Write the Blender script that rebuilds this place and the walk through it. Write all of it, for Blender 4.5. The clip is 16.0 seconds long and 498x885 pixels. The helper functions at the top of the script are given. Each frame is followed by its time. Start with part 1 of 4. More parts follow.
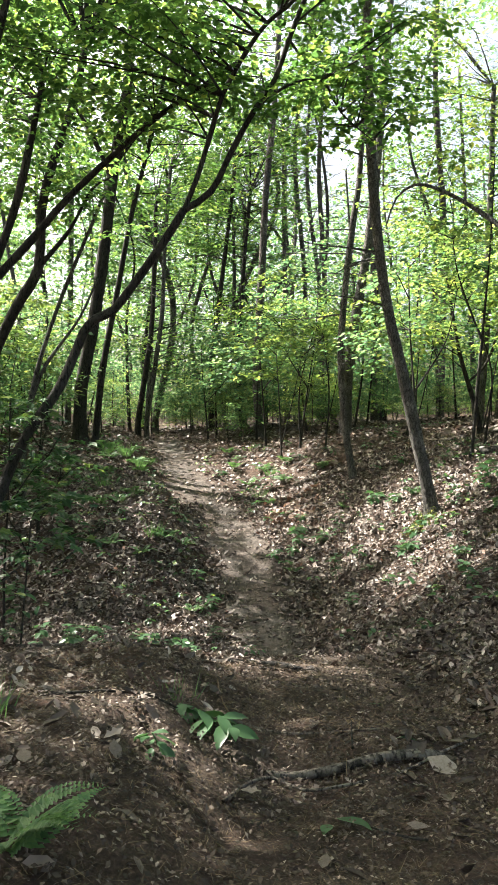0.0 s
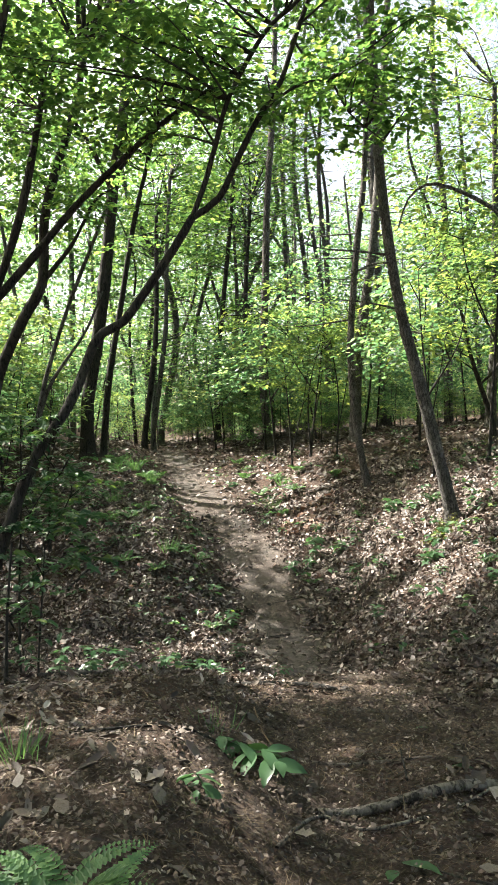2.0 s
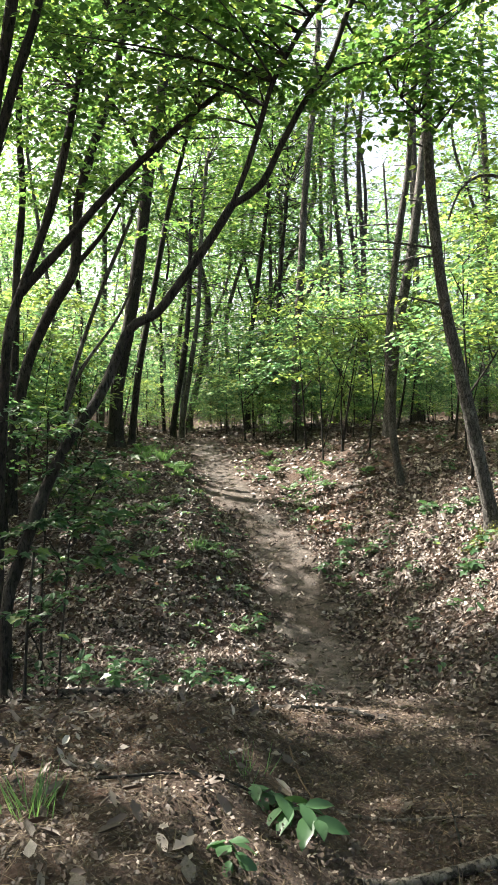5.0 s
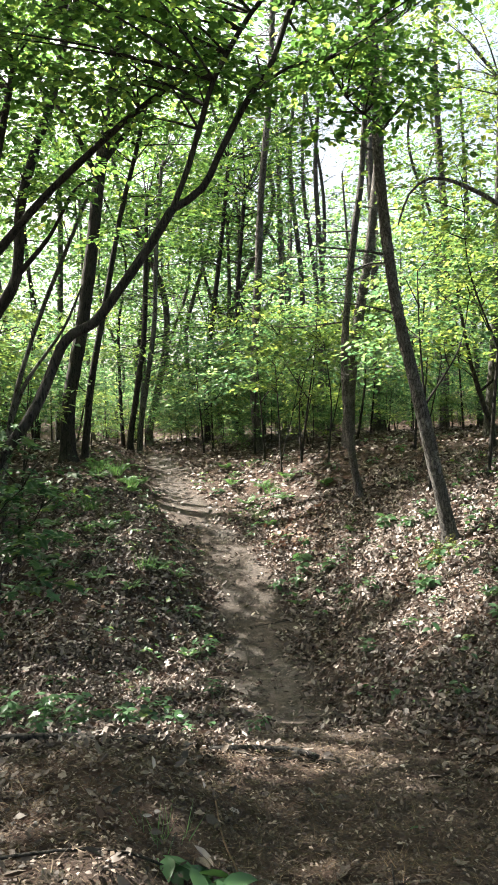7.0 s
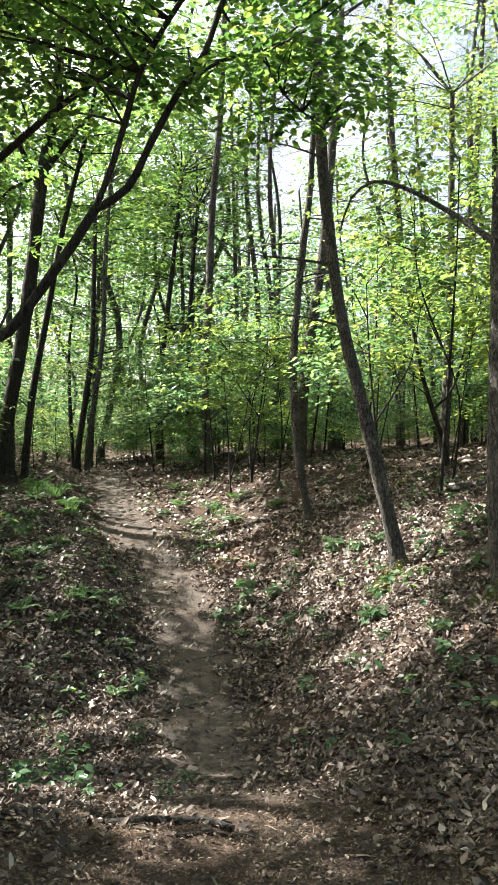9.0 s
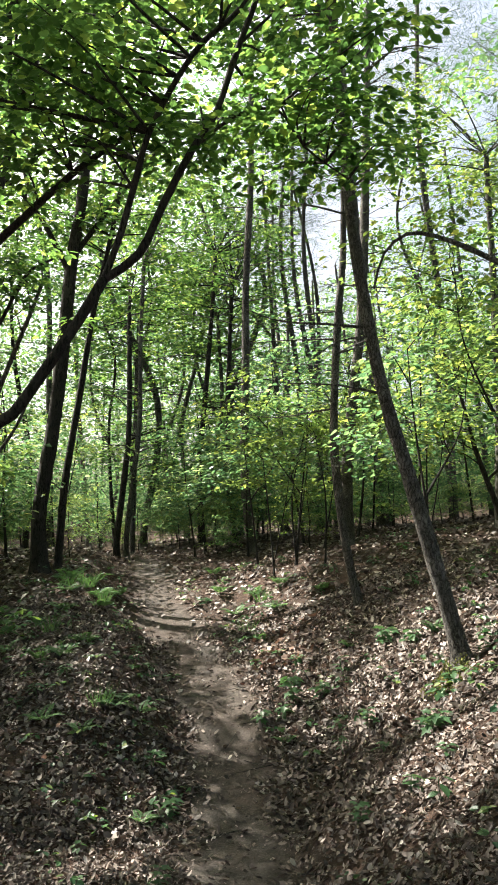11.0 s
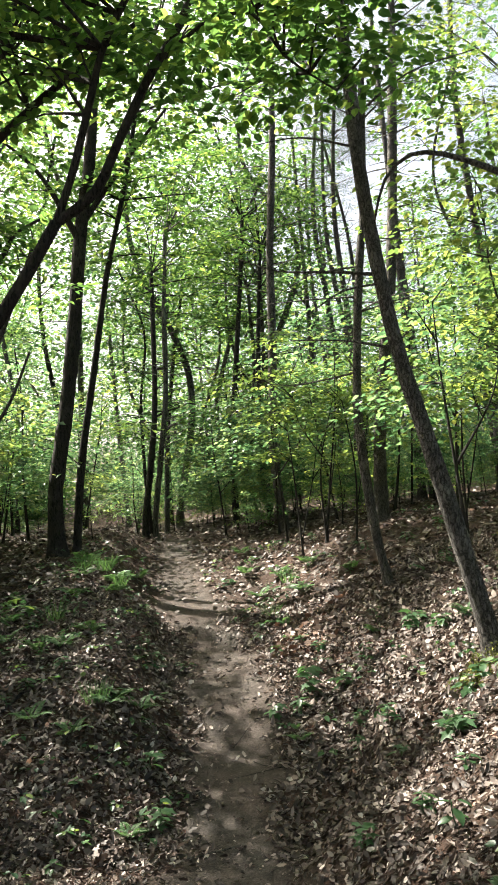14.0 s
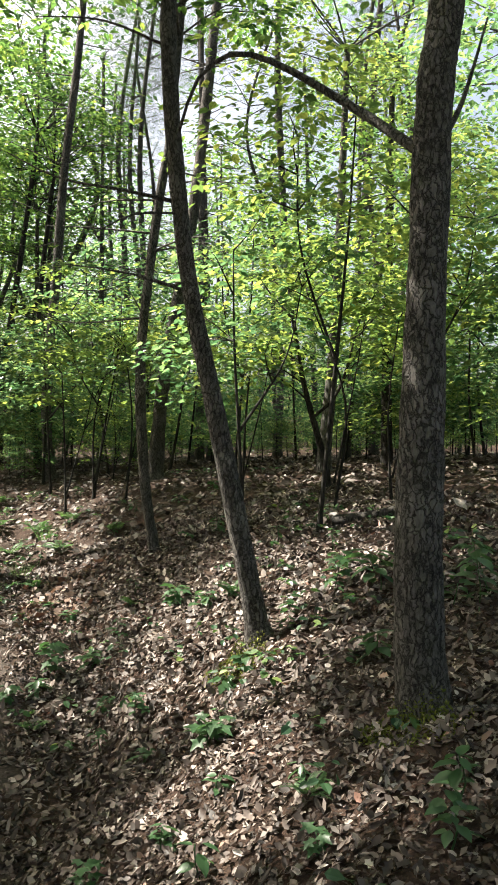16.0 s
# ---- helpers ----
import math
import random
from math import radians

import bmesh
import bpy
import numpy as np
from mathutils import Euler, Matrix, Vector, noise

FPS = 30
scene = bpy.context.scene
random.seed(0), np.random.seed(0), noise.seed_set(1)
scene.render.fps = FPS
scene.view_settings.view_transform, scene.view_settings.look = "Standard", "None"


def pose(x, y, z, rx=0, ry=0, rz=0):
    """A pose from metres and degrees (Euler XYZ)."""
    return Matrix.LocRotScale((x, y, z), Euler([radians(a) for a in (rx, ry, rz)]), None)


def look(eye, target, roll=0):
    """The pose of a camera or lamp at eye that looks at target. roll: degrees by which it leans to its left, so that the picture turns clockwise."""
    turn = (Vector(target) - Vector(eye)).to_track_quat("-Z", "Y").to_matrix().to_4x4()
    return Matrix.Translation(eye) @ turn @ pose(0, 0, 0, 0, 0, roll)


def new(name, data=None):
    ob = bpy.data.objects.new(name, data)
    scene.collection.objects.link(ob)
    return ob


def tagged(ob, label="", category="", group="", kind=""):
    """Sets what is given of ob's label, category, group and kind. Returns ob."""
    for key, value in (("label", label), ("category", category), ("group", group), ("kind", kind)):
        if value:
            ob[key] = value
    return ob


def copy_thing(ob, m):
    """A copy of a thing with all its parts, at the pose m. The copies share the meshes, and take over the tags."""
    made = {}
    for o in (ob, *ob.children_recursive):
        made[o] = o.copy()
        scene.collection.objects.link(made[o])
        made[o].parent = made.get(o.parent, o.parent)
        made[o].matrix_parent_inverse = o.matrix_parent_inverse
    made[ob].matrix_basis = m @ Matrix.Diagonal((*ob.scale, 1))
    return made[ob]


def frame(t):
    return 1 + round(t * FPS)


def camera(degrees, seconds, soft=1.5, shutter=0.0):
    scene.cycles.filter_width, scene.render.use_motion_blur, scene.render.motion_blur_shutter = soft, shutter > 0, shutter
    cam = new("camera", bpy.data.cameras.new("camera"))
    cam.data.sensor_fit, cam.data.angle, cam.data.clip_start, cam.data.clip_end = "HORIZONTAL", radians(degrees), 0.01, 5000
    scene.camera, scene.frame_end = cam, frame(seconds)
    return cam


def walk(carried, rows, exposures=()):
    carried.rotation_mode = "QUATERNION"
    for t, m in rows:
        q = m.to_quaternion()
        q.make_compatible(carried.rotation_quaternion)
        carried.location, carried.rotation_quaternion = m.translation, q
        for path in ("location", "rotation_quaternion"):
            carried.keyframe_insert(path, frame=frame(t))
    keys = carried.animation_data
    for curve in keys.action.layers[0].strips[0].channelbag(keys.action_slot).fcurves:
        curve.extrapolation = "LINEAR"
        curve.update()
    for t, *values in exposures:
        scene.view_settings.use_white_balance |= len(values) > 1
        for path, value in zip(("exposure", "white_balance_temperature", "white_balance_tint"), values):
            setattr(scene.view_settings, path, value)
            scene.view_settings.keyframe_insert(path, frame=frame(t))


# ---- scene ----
cam = camera(34.6, 16.0, soft=1.15)
PATH = [
    (0, (-0.011, 0.005, 1.316), (-0.020, 1.805, 1.326), 0.1),
    (0.5, (-0.104, 0.095, 1.322), (-0.051, 1.895, 1.335), -0.2),
    (1, (-0.194, 0.170, 1.338), (-0.120, 1.968, 1.354), -0.4),
    (1.5, (-0.212, 0.200, 1.345), (-0.161, 1.999, 1.366), -1.4),
    (2, (-0.151, 0.225, 1.338), (-0.167, 2.025, 1.369), -1.7),
    (2.5, (-0.054, 0.198, 1.348), (-0.140, 1.994, 1.408), -0.9),
    (3, (0.013, 0.170, 1.346), (-0.120, 1.964, 1.409), -0.3),
    (5.5, (-0.261, 0.655, 1.497), (-0.324, 2.454, 1.487), -0.0),
    (6, (-0.211, 0.720, 1.483), (-0.267, 2.519, 1.472), -0.2),
    (6.5, (-0.077, 0.845, 1.513), (-0.126, 2.645, 1.510), -0.4),
    (7, (-0.039, 0.938, 1.526), (-0.041, 2.738, 1.548), -0.7),
    (7.5, (-0.140, 1.067, 1.550), (-0.110, 2.866, 1.607), -1.1),
    (8, (-0.118, 1.228, 1.514), (-0.065, 3.027, 1.574), -1.6),
    (8.5, (0.101, 1.355, 1.527), (0.184, 3.153, 1.579), -0.7),
    (11, (0.417, 2.279, 1.631), (0.396, 4.063, 1.869), -2.7),
    (11.5, (0.451, 2.407, 1.641), (0.351, 4.180, 1.931), -2.9),
    (12, (0.365, 2.552, 1.701), (0.260, 4.324, 2.002), -4.1),
    (12.5, (0.314, 2.678, 1.706), (0.083, 4.441, 1.987), -5.9),
    (13, (0.501, 2.847, 1.662), (0.243, 4.609, 1.922), -7.2),
    (13.5, (0.727, 2.976, 1.661), (0.520, 4.752, 1.868), -5.6),
    (14, (0.877, 3.181, 1.628), (0.738, 4.964, 1.821), -4.0),
    (14.5, (0.927, 3.425, 1.703), (0.869, 5.219, 1.850), -2.3),
    (15, (0.943, 3.604, 1.671), (1.004, 5.401, 1.774), -0.8),
    (15.5, (0.975, 3.910, 1.704), (1.165, 5.697, 1.815), 0.1),
    (16, (0.995, 4.164, 1.735), (1.339, 5.930, 1.806), 0.9),
]
walk(cam, [(t, look(eye, target, roll)) for t, eye, target, roll in PATH],
     [(0, 2.55, 6700, 7), (8.5, 2.45, 6700, 7), (11, 2.1, 6750, 7), (13, 2.1, 6800, 7), (14.5, 2.22, 6850, 8), (16, 2.0, 6900, 8)])

# ---- sky, sun, exposure ----
SUN_AT = Vector((-.66, .42, .95)).normalized()
world = bpy.data.worlds.new("sky")
scene.world = world
world.use_nodes = True
sky = world.node_tree.nodes.new("ShaderNodeTexSky")
sky.sky_type, sky.sun_disc = "NISHITA", False
sky.sun_elevation, sky.sun_rotation = math.asin(SUN_AT.z), math.atan2(SUN_AT.x, SUN_AT.y)
sky.air_density, sky.dust_density, sky.ozone_density = 1.0, 8.0, .5
world.node_tree.nodes["Background"].inputs["Strength"].default_value = .088
world.node_tree.links.new(sky.outputs[0], world.node_tree.nodes["Background"].inputs["Color"])
sun = new("sun", bpy.data.lights.new("sun", "SUN"))
sun.data.energy, sun.data.angle, sun.data.color = 5.0, radians(.6), (1.0, .96, .89)
sun.matrix_world = look(SUN_AT * 40, (0, 0, 0))


# ---- materials ----
def material(name, rough=.8):
    m = bpy.data.materials.new(name)
    m.use_nodes = True
    b = m.node_tree.nodes["Principled BSDF"]
    b.inputs["Roughness"].default_value = rough
    b.inputs["Specular IOR Level"].default_value = .3
    return m, m.node_tree.nodes, m.node_tree.links, b


def ramp(nodes, stops):
    r = nodes.new("ShaderNodeValToRGB")
    while len(r.color_ramp.elements) < len(stops):
        r.color_ramp.elements.new(.5)
    for e, (p, c) in zip(r.color_ramp.elements, stops):
        e.position, e.color = p, (*c, 1)
    return r


def texture(nodes, links, scale, detail=6, rough=.6, stretch=None, kind="ShaderNodeTexNoise"):
    co = nodes.new("ShaderNodeTexCoord")
    tx = nodes.new(kind)
    tx.inputs["Scale"].default_value = scale
    if kind == "ShaderNodeTexNoise":
        tx.inputs["Detail"].default_value, tx.inputs["Roughness"].default_value = detail, rough
    if stretch:
        mp = nodes.new("ShaderNodeMapping")
        mp.inputs["Scale"].default_value = stretch
        links.new(co.outputs["Object"], mp.inputs["Vector"])
        links.new(mp.outputs[0], tx.inputs["Vector"])
    else:
        links.new(co.outputs["Object"], tx.inputs["Vector"])
    return tx


def mixed(nodes, links, kind, fac, a, b):
    m = nodes.new("ShaderNodeMix")
    m.data_type, m.blend_type = "RGBA", kind
    for sock, v in ((m.inputs[0], fac), (m.inputs[6], a), (m.inputs[7], b)):
        if hasattr(v, "links"):
            links.new(v, sock)
        elif isinstance(v, tuple):
            sock.default_value = (*v, 1)
        else:
            sock.default_value = v
    return m.outputs[2]


def bumped(nodes, links, b, height, strength, distance=.02):
    n = nodes.new("ShaderNodeBump")
    n.inputs["Strength"].default_value, n.inputs["Distance"].default_value = strength, distance
    links.new(height, n.inputs["Height"])
    links.new(n.outputs[0], b.inputs["Normal"])


def bark(name, dark, light, stretch, scale, deep, moss=0.0, plates=False):
    """Fissured bark: long uneven ridges with dark furrows, and paler lichen patches."""
    m, n, l, b = material(name, .9)
    grain = texture(n, l, scale * 2.2, 8, .7, stretch)
    ridge = texture(n, l, scale, 5, .6, (stretch[0], stretch[1], stretch[2] * .55))
    ridge.inputs["Distortion"].default_value = 1.2
    furrow = ramp(n, [(.4, (.12, .11, .11)), (.5, (1, 1, 1))])
    l.new(ridge.outputs[0], furrow.inputs[0])
    if plates:
        cells = texture(n, l, scale, stretch=stretch, kind="ShaderNodeTexVoronoi")
        cells.feature = "DISTANCE_TO_EDGE"
        at = cells.inputs["Vector"].links[0].from_socket
        wave = texture(n, l, scale * .5, 4, .6)
        l.new(mixed(n, l, "ADD", .09, at, wave.outputs["Color"]), cells.inputs["Vector"])
        furrow.color_ramp.elements[0].position, furrow.color_ramp.elements[1].position = .0, .13
        furrow.color_ramp.elements[0].color = (.22, .2, .19, 1)
        l.new(cells.outputs["Distance"], furrow.inputs[0])
    r = ramp(n, [(.3, dark), (.7, light)])
    l.new(grain.outputs[0], r.inputs[0])
    big = texture(n, l, 2.3, 4)
    lich = ramp(n, [(.5, (0, 0, 0)), (.72, (.8, .8, .8))])
    l.new(big.outputs[0], lich.inputs[0])
    pale = mixed(n, l, "MIX", lich.outputs[0], r.outputs[0], tuple(min(1, c * 1.35 + .02 + (.02 if k == 1 else 0) * moss) for k, c in enumerate(light)))
    l.new(mixed(n, l, "MULTIPLY", .9, pale, furrow.outputs[0]), b.inputs["Base Color"])
    h = n.new("ShaderNodeMath")
    h.operation = "MULTIPLY_ADD"
    l.new(grain.outputs[0], h.inputs[0])
    h.inputs[1].default_value = .4
    l.new(furrow.outputs[0], h.inputs[2])
    bumped(n, l, b, h.outputs[0], 1.0, deep)
    return m


def foliage(name, stops, glow, rough=.45, through_part=.5, patches=None):
    """Leaves that let light through; each leaf has its own tone."""
    m, n, l, b = material(name, rough)
    g = n.new("ShaderNodeNewGeometry")
    r = ramp(n, stops)
    l.new(g.outputs["Random Per Island"], r.inputs[0])
    t = texture(n, l, *(patches or (.7, 2)))
    tone = ramp(n, [(.36, (.42, .38, .36)), (.5, (.9, .88, .86)), (.66, (1.35, 1.33, 1.3))] if patches else [(.3, (.7, .78, .7)), (.7, (1.2, 1.15, 1.0))])
    l.new(t.outputs[0], tone.inputs[0])
    c = mixed(n, l, "MULTIPLY", 1.0, r.outputs[0], tone.outputs[0])
    l.new(c, b.inputs["Base Color"])
    tr = n.new("ShaderNodeBsdfTranslucent")
    l.new(mixed(n, l, "MULTIPLY", 1.0, c, glow), tr.inputs["Color"])
    mx = n.new("ShaderNodeMixShader")
    mx.inputs[0].default_value = through_part
    l.new(b.outputs[0], mx.inputs[1])
    l.new(tr.outputs[0], mx.inputs[2])
    l.new(mx.outputs[0], n["Material Output"].inputs["Surface"])
    return m


BARK = bark("bark", (.01, .0085, .007), (.042, .036, .031), (1, 1, .45), 34, .012)
BARK_GREY = bark("grey bark", (.035, .032, .028), (.12, .113, .1), (1, 1, .5), 36, .01, 1)
PINE_BARK = bark("pine bark", (.022, .019, .017), (.17, .154, .142), (1, 1, .4), 30, .03, plates=True)
ROOT_BARK = bark("root bark", (.05, .041, .034), (.17, .145, .122), (1, 1, .4), 30, .006)
GREENS = [(0, (.026, .055, .024)), (.35, (.042, .088, .034)), (.7, (.072, .132, .045)), (.92, (.115, .18, .06)), (1, (.2, .25, .08))]
LEAF = foliage("canopy leaf", GREENS, (2.5, 2.4, 1.65), .28, .6)
LEAF_LIGHT = foliage("young leaf", [(0, (.04, .08, .034)), (.4, (.068, .122, .045)), (.8, (.118, .18, .062)), (1, (.2, .25, .085))], (2.55, 2.2, 1.55), .28, .56)
# cooler green, with the distant haze and shade put into the leaf colour
LEAF_HAZY = foliage("haze-toned leaf", [(0, (.031, .070, .043)), (.4, (.054, .108, .062)), (.8, (.096, .162, .086)), (1, (.180, .240, .120))], (2.4, 2.35, 1.85), .26, .58)
LEAF_LOW = foliage("undergrowth leaf", [(0, (.025, .062, .036)), (.5, (.045, .096, .050)), (.85, (.075, .138, .062)), (1, (.175, .225, .075))], (1.5, 1.6, 1.0), .36, .35)
FERN = foliage("fern green", [(0, (.065, .13, .065)), (.6, (.095, .17, .08)), (1, (.14, .22, .1))], (1.4, 1.5, .9), .5, .35)
NEEDLE = foliage("needle", [(0, (.03, .06, .03)), (.6, (.05, .09, .045)), (1, (.09, .12, .06))], (1.2, 1.3, .9), .5, .25)
LITTER = foliage("dead leaf", [(0, (.022, .017, .014)), (.22, (.050, .036, .031)), (.5, (.109, .084, .073)), (.8, (.203, .165, .147)), (.95, (.336, .291, .266)), (.99, (.476, .434, .399)), (1, (.280, .140, .098))], (1, .9, .8), .55, .1, (2.6, 5, .65))
RED_LITTER = foliage("russet leaf", [(0, (.05, .03, .024)), (.5, (.13, .075, .062)), (1, (.27, .19, .165))], (1, .8, .7), .6, .15)
MOSS = foliage("moss", [(0, (.06, .075, .015)), (.5, (.12, .13, .025)), (1, (.2, .2, .05))], (1, 1, 1), .8, .1)
CRUMB = foliage("leaf crumb", [(0, (.026, .018, .013)), (.5, (.065, .044, .033)), (.85, (.130, .098, .078)), (1, (.260, .215, .182))], (1, 1, 1), .6, .05, (4.0, 5, .65))
STRAW = foliage("brown needle", [(0, (.04, .026, .018)), (.6, (.085, .055, .037)), (1, (.17, .12, .085))], (1, 1, 1), .7, .05)

m, n, l, b = material("pale dead leaf", .6)
who = n.new("ShaderNodeObjectInfo")
tone = ramp(n, [(0, (.025, .018, .014)), (.5, (.07, .053, .042)), (.85, (.14, .114, .097)), (1, (.27, .235, .21))])
l.new(who.outputs["Random"], tone.inputs[0])
vein = texture(n, l, 14, 5)
wear = ramp(n, [(.3, (.65, .62, .6)), (.7, (1.1, 1.08, 1.05))])
l.new(vein.outputs[0], wear.inputs[0])
l.new(mixed(n, l, "MULTIPLY", 1.0, tone.outputs[0], wear.outputs[0]), b.inputs["Base Color"])
bumped(n, l, b, vein.outputs[0], .4, .01)

m, n, l, b = material("soil and humus", .95)
bare = n.new("ShaderNodeAttribute")
bare.attribute_name = "bare"
fine, mid, wide = texture(n, l, 60, 8, .7), texture(n, l, 9, 6, .6), texture(n, l, 1.1, 4)
dirt = ramp(n, [(.3, (.039, .033, .030)), (.55, (.095, .082, .077)), (.78, (.189, .170, .162))])
humus = ramp(n, [(.3, (.018, .013, .010)), (.55, (.060, .035, .025)), (.8, (.161, .101, .074))])
l.new(fine.outputs[0], dirt.inputs[0])
l.new(fine.outputs[0], humus.inputs[0])
patch = ramp(n, [(.38, (.62, .58, .55)), (.66, (1.2, 1.15, 1.1))])
l.new(mid.outputs[0], patch.inputs[0])
tint = ramp(n, [(.35, (1.06, .97, .9)), (.65, (.94, .99, .98))])
l.new(wide.outputs[0], tint.inputs[0])
base = mixed(n, l, "MIX", bare.outputs["Fac"], humus.outputs[0], dirt.outputs[0])
base = mixed(n, l, "MULTIPLY", .9, base, patch.outputs[0])
l.new(mixed(n, l, "MULTIPLY", 1.0, base, tint.outputs[0]), b.inputs["Base Color"])
bumped(n, l, b, fine.outputs[0], 1.0, .035)
SOIL = m


# ---- building helpers ----
def part(name, data, mat, parent, label="", kind=""):
    if data.materials:
        data.materials[0] = mat
    else:
        data.materials.append(mat)
    ob = new(name, data)
    ob.parent = parent
    return tagged(ob, label, kind=kind)


def mesh_of(name, verts, faces, smooth_faces=False):
    """A mesh from an array of points and an array of faces, all with as many corners."""
    me = bpy.data.meshes.new(name)
    verts, faces = np.asarray(verts, np.float32), np.asarray(faces, np.int32)
    k = faces.shape[1]
    me.vertices.add(len(verts))
    me.vertices.foreach_set("co", verts.ravel())
    me.loops.add(faces.size)
    me.loops.foreach_set("vertex_index", faces.ravel())
    me.polygons.add(len(faces))
    me.polygons.foreach_set("loop_start", np.arange(0, faces.size, k, dtype=np.int32))
    me.polygons.foreach_set("use_smooth", np.full(len(faces), smooth_faces))
    me.update(calc_edges=True)
    return me


def unit(a):
    return a / np.maximum(np.linalg.norm(a, axis=-1, keepdims=True), 1e-9)


def curve_points(pts, step):
    """A smooth run of points along a few given ones."""
    pts = np.asarray(pts, float)
    if len(pts) < 3:
        k = max(3, int(np.linalg.norm(pts[-1] - pts[0]) / step))
        return pts[0] + (pts[-1] - pts[0]) * np.linspace(0, 1, k)[:, None]
    p = np.vstack([2 * pts[0] - pts[1], pts, 2 * pts[-1] - pts[-2]])
    out = []
    for i in range(1, len(p) - 2):
        k = max(2, int(np.linalg.norm(p[i + 1] - p[i]) / step))
        t = np.linspace(0, 1, k, endpoint=False)[:, None]
        a, b_, c, d = p[i - 1], p[i], p[i + 1], p[i + 2]
        out.append(.5 * (2 * b_ + (c - a) * t + (2 * a - 5 * b_ + 4 * c - d) * t ** 2 + (3 * b_ - a - 3 * c + d) * t ** 3))
    return np.vstack(out + [pts[-1:]])


def tube_arrays(pts, r0, r1, sides, rng, step=.15, lumps=.08, flare=0.0):
    c = curve_points(pts, step)
    n_ = len(c)
    tan = unit(np.gradient(c, axis=0))
    ref = np.eye(3)[int(np.argmin(np.abs(tan).max(axis=0)))]
    u = unit(np.cross(tan, ref))
    w = np.cross(tan, u)
    k = np.linspace(0, 1, n_)
    r = r0 + (r1 - r0) * k ** .85
    run = np.concatenate([[0], np.cumsum(np.linalg.norm(np.diff(c, axis=0), axis=1))])
    r = r * (1 + flare * np.exp(-run / max(1.6 * r0, .02)))
    a = np.linspace(0, 2 * math.pi, sides, endpoint=False)
    knob = np.convolve(rng.normal(0, 1.0, n_ + 6), np.ones(7) / 7, "valid")[:, None]
    wob = 1 + lumps * (rng.normal(0, .4, (n_, sides)) + 1.6 * knob + .7 * np.sin(a[None] * 2 + rng.uniform(0, 6)) * .5)
    ring = c[:, None] + (r[:, None] * wob)[..., None] * (np.cos(a)[None, :, None] * u[:, None] + np.sin(a)[None, :, None] * w[:, None])
    i, j = np.meshgrid(np.arange(n_ - 1), np.arange(sides), indexing="ij")
    q = np.stack([i * sides + j, i * sides + (j + 1) % sides, (i + 1) * sides + (j + 1) % sides, (i + 1) * sides + j], -1).reshape(-1, 4)
    v = np.vstack([ring.reshape(-1, 3), c[-1:]])
    j = np.arange(sides)
    cap = np.stack([(n_ - 1) * sides + j, (n_ - 1) * sides + (j + 1) % sides, np.full(sides, n_ * sides), np.full(sides, n_ * sides)], -1)
    return v, q, cap[:, :3]


def tube(name, runs, rng, sides=8, step=.15, lumps=.08, flare=0.0):
    """One mesh of one or more tapered, slightly knobbly stems: runs of (points, r0, r1)."""
    vs, fs, at = [], [], 0
    for pts, r0, r1 in runs:
        v, q, cap = tube_arrays(pts, r0, r1, sides, rng, step, lumps, flare)
        tri = np.vstack([q[:, [0, 1, 2]], q[:, [0, 2, 3]], cap])
        vs.append(v)
        fs.append(tri + at)
        at += len(v)
    return mesh_of(name, np.vstack(vs), np.vstack(fs), True)


# leaf outlines: along, across, up, for a leaf one long
OVAL = (((0, 0, 0), (.3, .27, .05), (.72, .21, .02), (1, 0, -.1), (.72, -.21, .02), (.3, -.27, .05)), ((0, 1, 2), (0, 2, 3), (0, 3, 4), (0, 4, 5)))
BROAD = (((0, 0, 0), (.22, .3, .05), (.6, .32, .02), (1, 0, -.12), (.62, -.31, .03), (.2, -.3, .05)), ((0, 1, 2), (0, 2, 3), (0, 3, 4), (0, 4, 5)))
DIAMOND = (((0, 0, 0), (.45, .33, .06), (1, 0, -.08), (.45, -.33, .06)), ((0, 1, 2), (0, 2, 3)))
MAPLE = (((0, 0, 0), (.05, .3, .0), (.35, .2, .04), (.5, .48, -.03), (.62, .17, .03), (1, 0, -.1), (.62, -.17, .03), (.5, -.48, -.03), (.35, -.2, .04), (.05, -.3, 0)),
         ((0, 1, 2), (2, 3, 4), (0, 2, 4), (0, 4, 5), (0, 5, 6), (0, 6, 8), (6, 7, 8), (0, 8, 9)))
CURLED = (((0, 0, .0), (.2, .17, .18), (.3, 0, -.04), (.3, -.2, .12), (.74, .18, .26), (.64, 0, .05), (.66, -.15, .22), (1, .03, .22)),
          ((0, 1, 2), (0, 2, 3), (1, 4, 2), (4, 5, 2), (2, 5, 3), (5, 6, 3), (4, 7, 5), (5, 7, 6)))
FLAT_DEAD = (((0, 0, 0), (.22, .27, .13), (.66, .3, .12), (1, .05, .28), (.62, -.31, .16), (.2, -.22, .04)), ((0, 1, 2), (0, 2, 3), (0, 3, 4), (0, 4, 5)))
BLADE = (((0, .02, 0), (0, -.02, 0), (1, 0, -.05)), ((0, 1, 2),))


